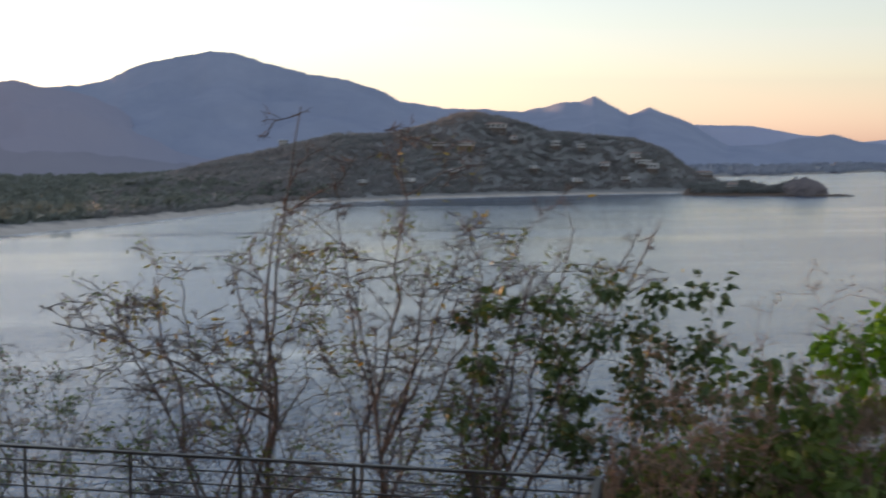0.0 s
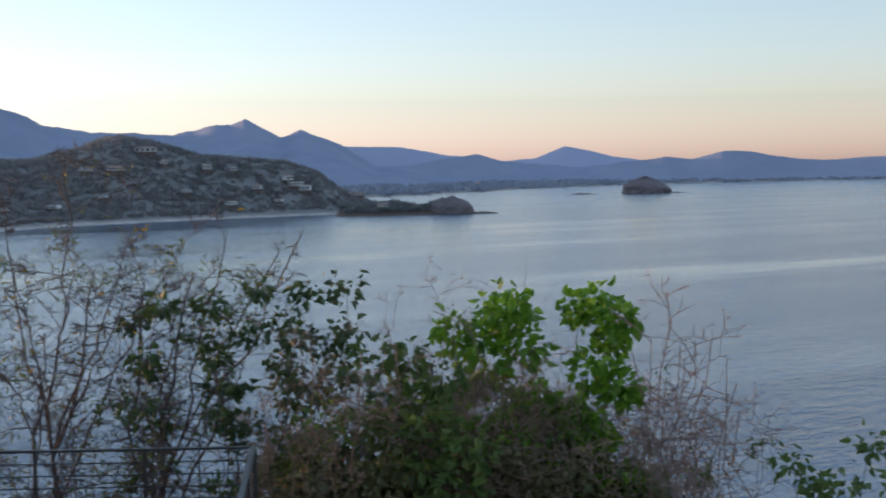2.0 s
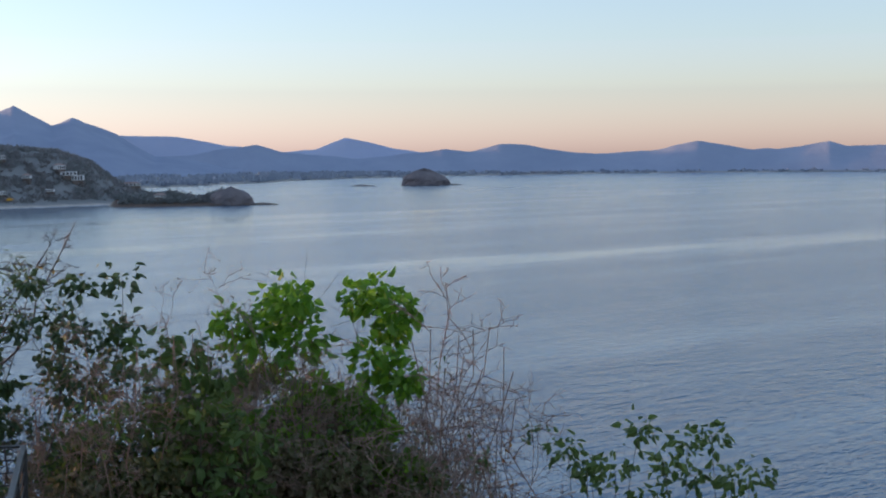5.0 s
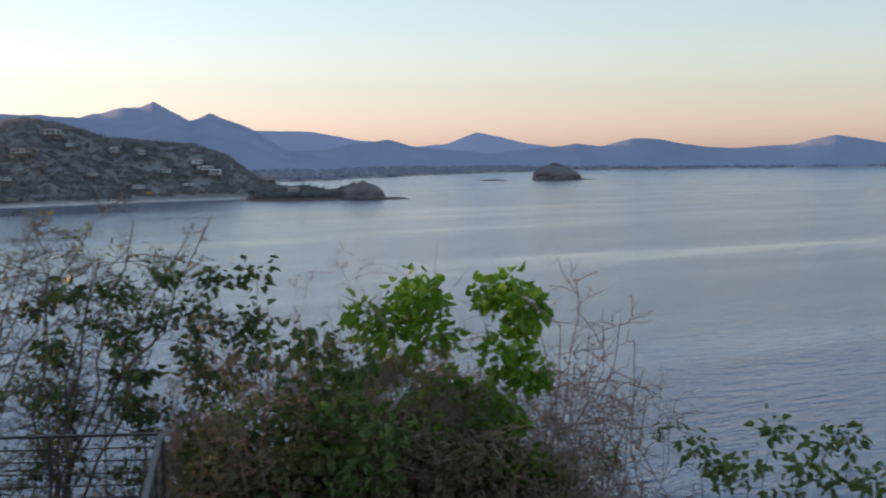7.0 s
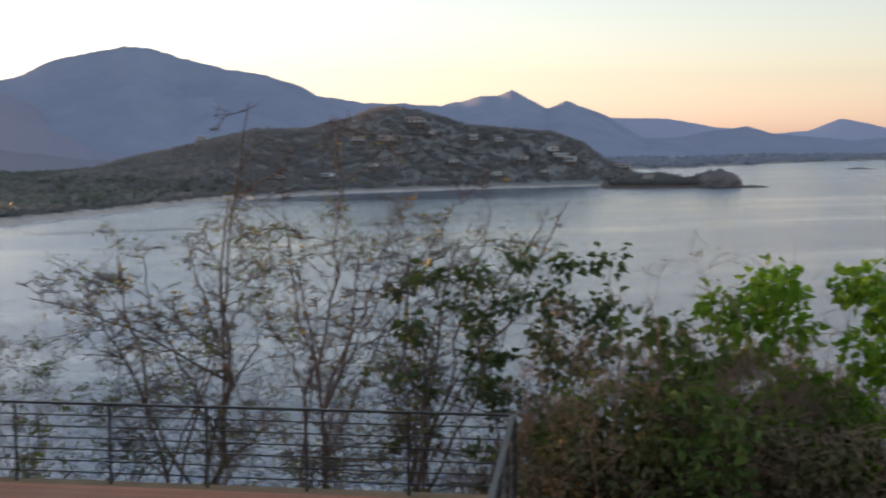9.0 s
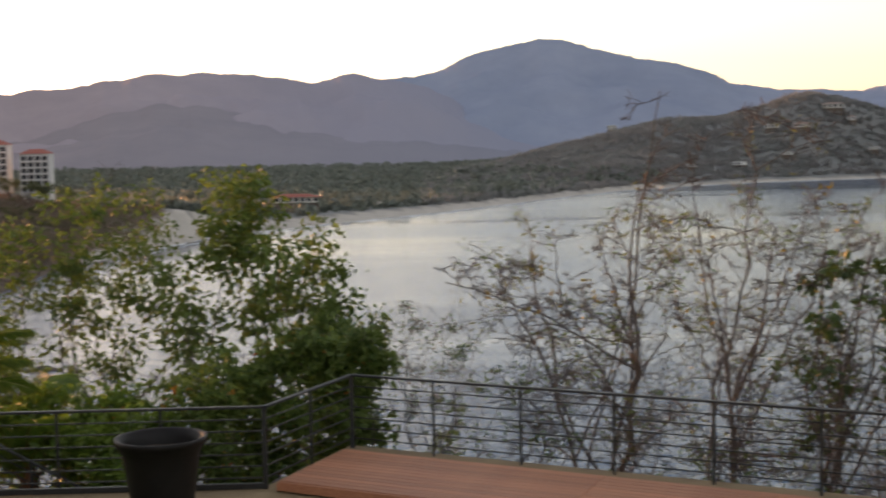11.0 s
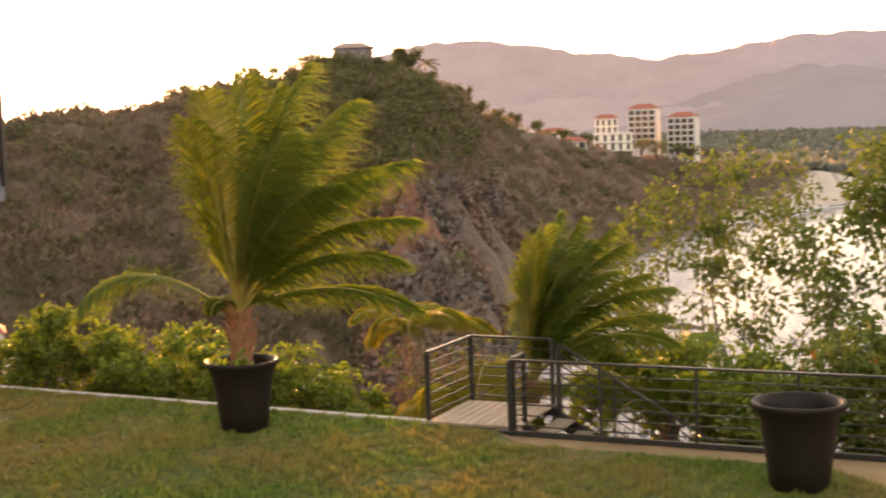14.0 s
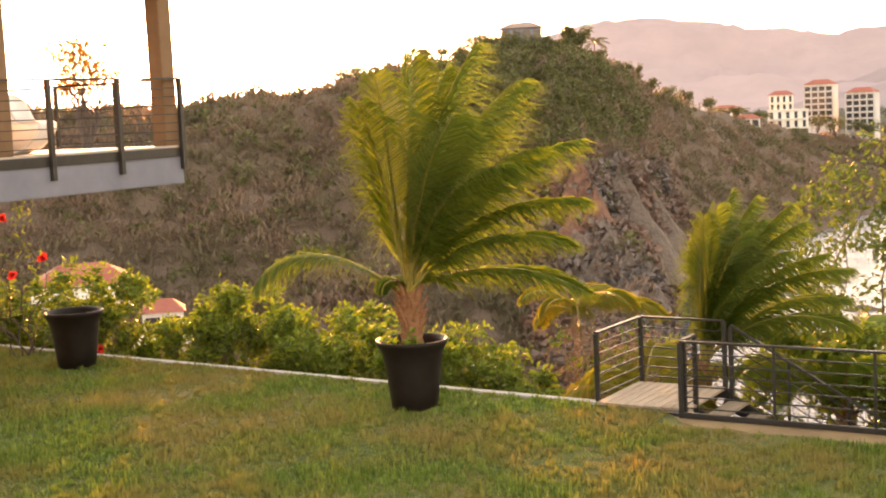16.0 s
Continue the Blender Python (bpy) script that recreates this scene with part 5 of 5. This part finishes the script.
fr = [(105, 36, 2.5, 1.3), (-80, 22, 2.6, 1.0), (-40, 80, 3.3, 0.5), (20, 84, 3.2, 0.4), (170, 80, 3.3, 0.5), (-100, 70, 3.2, 0.9), (-80, 56, 3.0, 1.1), (-120, 64, 3.0, 0.9), (60, 86, 3.2, 0.4), (-85, 80, 3.5, 0.6), (-95, 44, 2.8, 1.1), (80, 86, 3.3, 0.3), (-60, 66, 3.2, 0.9), (160, 76, 3.0, 0.5), (-30, 88, 3.5, 0.3), (-140, 74, 3.2, 0.7), (85, 48, 0.75, 1.9), (-95, 44, 0.8, 1.9), (150, 40, 0.6, 1.8)]
palm("potted_palm", "coconut palm with wind-blown fronds growing in a planter", (P2[0], P2[1], 0.72), 0.95, 0.15, fr, 31, width=0.6, wind=Vector((0.8, -0.1, 0)))
fr = [(-60, 86, 2.5, 0.3), (30, 88, 2.3, 0.2), (0, 88, 2.4, 0.2), (180, 87, 2.4, 0.25), (-90, 78, 2.5, 0.7), (-80, 62, 2.5, 1.1), (-100, 46, 2.4, 1.2), (-95, 84, 2.3, 0.4), (-120, 72, 2.4, 0.8), (160, 86, 2.2, 0.3), (-85, 70, 2.4, 0.9), (-75, 80, 2.5, 0.5), (20, 87, 2.1, 0.2), (-20, 82, 2.4, 0.35), (-60, 54, 2.3, 1.2), (95, 84, 1.8, 0.2), (-140, 80, 2.3, 0.5)]
g = np.random.RandomState(5)
sprig = tagged(empty("planter_weed", (P2[0], P2[1], 0.80)), "small yellow-green weed growing in the planter", "plant")
tube_mesh("stalk", [([Vector((0.12, -0.22, 0)), Vector((0.15, -0.26, 0.12)), Vector((0.16, -0.30, 0.26))], [0.008, 0.006, 0.004]), ([Vector((-0.1, -0.24, 0)), Vector((-0.14, -0.28, 0.1)), Vector((-0.2, -0.3, 0.2))], [0.008, 0.006, 0.004])], M_RACHIS, sprig)
leaf_mesh("leaves", [(0.16 + 0.05 * g.normal(), -0.29 + 0.05 * g.normal(), 0.2 + 0.06 * g.normal()) for _ in range(26)] + [(-0.18 + 0.05 * g.normal(), -0.29 + 0.05 * g.normal(), 0.16 + 0.05 * g.normal()) for _ in range(20)], g.normal(size=(46, 3)), 0.11, 0.6, L_HEDGE, sprig, g)
b = foot(20.4, 20.6)
palm("palm", "young coconut palm beside the garden stair", b, lift(-11.0, 20.6) - b.z, 0.13, [(a, t, ln * 1.06, dr) for a, t, ln, dr in fr], 32, width=0.54)
b = foot(25.7, 24.5)
palm("palm", "slender palm with short yellowing fronds", b, lift(-8.7, 24.5) - b.z, 0.07, [(a, 45 - 12 * (k % 3), 1.7 if a > 200 else 1.1, 1.4) for k, a in enumerate(range(0, 360, 40))], 33, L_YELLOW_PALM, M_BARK_PINK)
b = foot(22.9, 20.8)
palm("palm", "low palm with arching yellow fronds under the landing", b, lift(-12.6, 20.8) - b.z, 0.08, [(a, 62 - 16 * (k % 3), 1.5, 1.5) for k, a in enumerate(range(20, 380, 45))], 35, L_YELLOW_PALM, M_BARK_PINK)
b = foot(14.6, 20.6)
palm("palm", "low palm with yellow-green fronds on the slope", b, lift(-12.6, 20.6) - b.z, 0.12, [(a, 60 - 14 * (k % 3), 2.0, 1.2) for k, a in enumerate(range(10, 370, 30))], 34, L_HEDGE)


# ---- woods and scrub on the far slopes ----
def scatter(name, label, material, spots, size, blades, blade, seed, squash=0.8, kind_cat="woodland", aspect=0.8, up=0.0):
    """Crowns of many small clumps; every crown keeps an uneven outline."""
    g = np.random.RandomState(seed)
    P = np.repeat(np.array(spots, float), blades, axis=0)
    n = len(P)
    s = np.repeat(g.uniform(0.55, 1.35, len(spots)) * size, blades)[:, None]
    o = g.normal(size=(n, 3))
    o /= np.linalg.norm(o, axis=1, keepdims=True)
    o *= g.uniform(0.35, 1.0, (n, 1)) ** 0.6
    o[:, 2] = np.abs(o[:, 2]) * squash * 1.3
    c = P + o * s * 0.5
    d = o + g.normal(size=(n, 3)) * 0.6 + np.array([0, 0, up])
    ob = leaf_mesh(name, c - d * blade * 0.3, d, blade, aspect, material, None, g, 0.15)
    return tagged(ob, label, kind_cat, kind="stuff")


def spots_on(n, az0, az1, d0, d1, seed, ok=None, bias=1.0):
    g = np.random.RandomState(seed)
    a, d = g.uniform(az0, az1, n), d0 + (d1 - d0) * g.uniform(0, 1, n) ** bias
    z = ground_height(a, d)
    k = z > SEA + 1.0
    if ok is not None:
        k &= ok(a, d, z, g)
    a, d, z = a[k], d[k], z[k]
    return np.stack([-np.sin(np.radians(a)) * d, np.cos(np.radians(a)) * d, z - 0.2], 1)


def hill(a, d, z, g):
    e = np.degrees(np.arctan2(z - EYE, d))
    bare = (a > 20.5) & (a < 26.6) & (e < -3.4 - 0.25 * np.abs(a - 24)) & (e > -8.6)
    houses = (a > 15.4) & (a < 20.8) & (d > table(a, SHOULDER_D) - 24)
    return ~houses & (d - table(a, SHORE) > 14) & (d < table(a, SHOULDER_D) + 18) & (~bare | (g.uniform(0, 1, len(a)) < 0.4))



scatter("hillside_scrub", "leafless brown scrub covering the steep hillside", L_WOOD_DRY, spots_on(22000, 9, 62, 110, 720, 1, hill), 6.0, 18, 1.6, 61, aspect=0.3, up=0.8)
low_hill = lambda a, d, z, g: (d - table(a, SHORE) > 8) & (d < table(a, SHOULDER_D) + 6)
scatter("hillside_brush", "low dry brush between the bushes of the hillside", L_WOOD_DRY, spots_on(11000, 11, 56, 120, 700, 15, low_hill), 3.6, 12, 1.2, 77, 0.7, aspect=0.3, up=0.6)
scatter("hillside_trees", "scattered green trees on the dry hillside", L_WOOD_FAR, spots_on(2600, 9, 62, 130, 720, 2, hill), 6.0, 40, 1.0, 62)


def ridge_spots(n, az0, az1, seed):
    g = np.random.RandomState(seed)
    a = g.uniform(az0, az1, n)
    d = table(a, SHOULDER_D) + g.uniform(-16, 10, n)
    return np.stack([-np.sin(np.radians(a)) * d, np.cos(np.radians(a)) * d, ground_height(a, d) - 0.2], 1)


scatter("ridge_trees", "trees along the ridge against the bright sky", L_WOOD_FAR, ridge_spots(240, 20.5, 31.5, 3), 3.4, 60, 0.6, 63, 1.2)
shoulder = lambda a, d, z, g: (d > table(a, SHOULDER_D) - 75) & (d < table(a, SHOULDER_D) - 12) & ((a > 20.6) | (d < table(a, SHOULDER_D) - 40))
scatter("shoulder_trees", "green trees round the villas on the hill shoulder", L_WOOD_FAR, spots_on(1100, 13, 26, 150, 720, 14, shoulder), 4.2, 46, 0.7, 76, 1.0)
cliffs = lambda a, d, z, g: (np.degrees(np.arctan2(z - EYE, d)) < -2.6) & (d - table(a, SHORE) > 4)
scatter("cliff_rubble", "broken grey and reddish rock of the sea cliff", L_RUBBLE, spots_on(3600, 20.2, 27.5, 110, 350, 17, cliffs), 5.0, 20, 1.5, 80, 0.6, "rock")
grove = lambda a, d, z, g: (d > table(a, SHOULDER_D) - 85) & (d < table(a, SHOULDER_D) - 2) & (g.uniform(0, 1, len(a)) < 0.75)
scatter("ridge_grove", "olive green trees below the hilltop house", L_WOOD_FAR, spots_on(1500, 22.5, 31.5, 255, 365, 16, grove), 5.5, 60, 0.75, 78, 1.1)
scatter("ridge_scrub", "half-bare scrub along the ridge against the sun", L_WOOD_DRY, ridge_spots(420, 31, 62, 4), 5.0, 36, 0.7, 73, 1.3)
g = np.random.RandomState(12)
ua, ud = g.triangular(-44, -32, -20, 900), g.uniform(18.4, 21.8, 900)
uz = ground_height(ua, ud)
utop = EYE + ud * np.tan(np.radians(-15.5 + (7.4 - 0.045 * (ua + 31.5) ** 2) * g.uniform(0, 1, 900) ** 1.7))
under = np.stack([-np.sin(np.radians(ua)) * ud, np.cos(np.radians(ua)) * ud, np.maximum(uz, utop - 0.4)], 1)
scatter("undergrowth", "dense dry brown undergrowth below the railing", L_DRY, under[:430], 0.8, 115, 0.24, 74, 1.0, aspect=0.055, up=0.5)
td = ud * 0.935
low_tops = np.stack([under[:, 0] * 0.935, under[:, 1] * 0.935, np.minimum(under[:, 2], EYE + td * np.tan(np.radians(-11.6 - 1.6 * g.uniform(0, 1, 900)))) - 0.3], 1)
scatter("thicket", "dense shaded olive brown thicket under the scrub", L_THICKET, low_tops, 0.85, 34, 0.10, 79, 1.0)
scatter("green_undergrowth", "olive green leaves mixed through the dry undergrowth", L_MID, under[730:], 0.7, 34, 0.12, 75, 1.0)
near_slope = lambda a, d, z, g: (z < -1.0)
scatter("slope_scrub", "dry scrub on the slope below the garden", L_WOOD_DRY, spots_on(1500, -60, 62, 26, 130, 4, near_slope, 1.6), 2.2, 26, 0.34, 64)
head = lambda a, d, z, g: (d - table(a, SHORE) > 38)
scatter("headland_woods", "dark woodland on the headland slopes, paled by haze", L_HAZY, spots_on(6500, -28, -2, 900, 1760, 5, head), 11, 20, 2.7, 65, 0.7)
scatter("headland_scrub", "dry brown scrub on the headland slopes, paled by haze", L_HAZY_DRY, spots_on(4200, -28, -6, 1200, 1760, 6, head), 9, 18, 2.6, 66, 0.7)
plain = lambda a, d, z, g: (d - table(a, SHORE) > 60) & (z < SEA + 16)
scatter("mangrove_forest", "dense dark green forest on the coastal plain", L_MANGROVE, spots_on(8500, -12, 24, 740, 2600, 7, plain, 1.3), 13, 8, 6.0, 67, 0.6)
far = lambda a, d, z, g: (d - table(a, FAR_SHORE) > 25)
scatter("far_shore_woods", "woods lining the far shore, blue-grey with haze", L_FAR_SHORE, spots_on(3000, -62, -27, 2500, 4700, 8, far), 20, 12, 8, 68, 0.5)
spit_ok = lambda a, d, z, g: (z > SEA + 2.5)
scatter("spit_trees", "small dark trees on the spit, paled by haze", L_HAZY, spots_on(700, -31.2, -26.8, 1465, 1570, 9, spit_ok), 8, 24, 2.6, 69, 0.9)


def hill_tree(az, el, height, crown_w, seed, label, leaf, d=None, density=900, leaf_size=0.55):
    d = d or float(table(np.array(float(az)), SHOULDER_D))
    top = lift(el, d)
    base = polar(az, d, top - height)
    rg = random.Random(seed)
    tops = [base + Vector((rg.uniform(-1, 1) * crown_w / 2, rg.uniform(-1, 1) * crown_w / 2, height * rg.uniform(0.6, 1.0))) for _ in range(11)]
    return woody("ridge_tree", label, base, tops, seed, height * 0.022, 1, 6, 0.25, 0.2, None, [(leaf, density, leaf_size, 0.6, 60, 0.1, 1)], "tree", "ridge trees", minr=0.03, fork=0.1, lobe=crown_w * 0.2)


hill_tree(25.5, 3.1, 11, 7.0, 81, "round-crowned tree standing on the ridge", L_WOOD_FAR, density=3600, leaf_size=0.65)
hill_tree(23.1, 1.4, 7.5, 5.5, 82, "small dark tree on the falling ridge", L_WOOD_FAR, density=2200)
hill_tree(20.8, 0.25, 7, 5, 83, "slim tree above the bay villas", L_WOOD_FAR)
hill_tree(24.4, 2.2, 7, 4, 84, "dark tree beside the ridge top", L_WOOD_FAR)
hill_tree(29.4, 3.0, 7, 9, 85, "broad tree beside the hilltop house", L_WOOD_FAR, density=1500)
hill_tree(26.7, 2.75, 7, 6, 92, "leafy tree in front of the hilltop house", L_WOOD_FAR, d=335, density=1100)
hill_tree(28.2, 2.85, 7, 7, 93, "leafy tree half hiding the hilltop house", L_WOOD_FAR, d=335, density=1300)
hill_tree(27.4, 2.55, 6, 6, 94, "low leafy tree under the hilltop house", L_WOOD_FAR, d=333, density=1100)
hill_tree(31.6, 2.4, 6, 8, 86, "backlit tree on the ridge", L_WOOD_FAR, density=1200)
hill_tree(34.6, 1.9, 6, 8, 87, "backlit tree on the ridge crest", L_WOOD_FAR, density=900)
hill_tree(38.8, 1.9, 8, 7, 88, "thin half-bare tree on the crest", L_WOOD_DRY, density=240)
hill_tree(40.6, 1.5, 8, 7, 89, "thin half-bare tree near the balcony view", L_WOOD_DRY, density=240)
hill_tree(45.6, 3.6, 9.5, 4.4, 90, "leaning thin tree with orange leaves beyond the balcony", L_ORANGE, d=120, density=1000, leaf_size=0.42)
hill_tree(43.6, 0.8, 4.5, 4, 91, "low bare tree beyond the balcony", L_WOOD_DRY, d=130, density=160, leaf_size=0.4)
hill_tree(22.3, 0.75, 5, 5, 95, "round dark tree on the falling ridge", L_WOOD_FAR, density=800)
hill_tree(21.6, 0.45, 5, 4.5, 96, "small dark tree on the falling ridge", L_WOOD_FAR, density=700)
hill_tree(19.9, -0.15, 6, 5, 97, "leafy tree among the ridge houses", L_WOOD_FAR, density=800)
hill_tree(18.8, -0.55, 6, 5, 98, "leafy tree beside the terracotta bungalow", L_WOOD_FAR, density=800)
hill_tree(17.9, -0.75, 6, 5, 99, "leafy tree beside the white villas", L_WOOD_FAR, density=800)
hill_tree(30.4, 2.55, 6, 8, 100, "broad backlit tree on the ridge", L_WOOD_FAR, density=1000)
for k, (az, d, el, h) in enumerate(((24.5, 366, 2.35, 8), (20.9, 540, -0.25, 8), (18.6, 590, -0.75, 7), (19.6, 560, -0.7, 6), (17.7, 600, -1.0, 6))):
    palm("ridge_palm", "tall palm silhouetted on the ridge", polar(az, d, lift(el, d) - h), h, 0.2, [(a + 13 * k, 50 - 22 * (q % 3), 4.0, 1.3) for q, a in enumerate(range(0, 360, 30))], 120 + k, L_WOOD_FAR)
for k, (az, el, d) in enumerate(((12.8, -1.55, 650), (13.5, -1.4, 655), (14.2, -1.35, 652), (14.9, -1.2, 648), (15.6, -1.05, 655), (16.4, -1.75, 600), (17.3, -1.7, 600))):
    hill_tree(az, el, 8, 9, 130 + k, "leafy tree below the apartment blocks", L_WOOD_FAR, d=d, density=700, leaf_size=0.7)
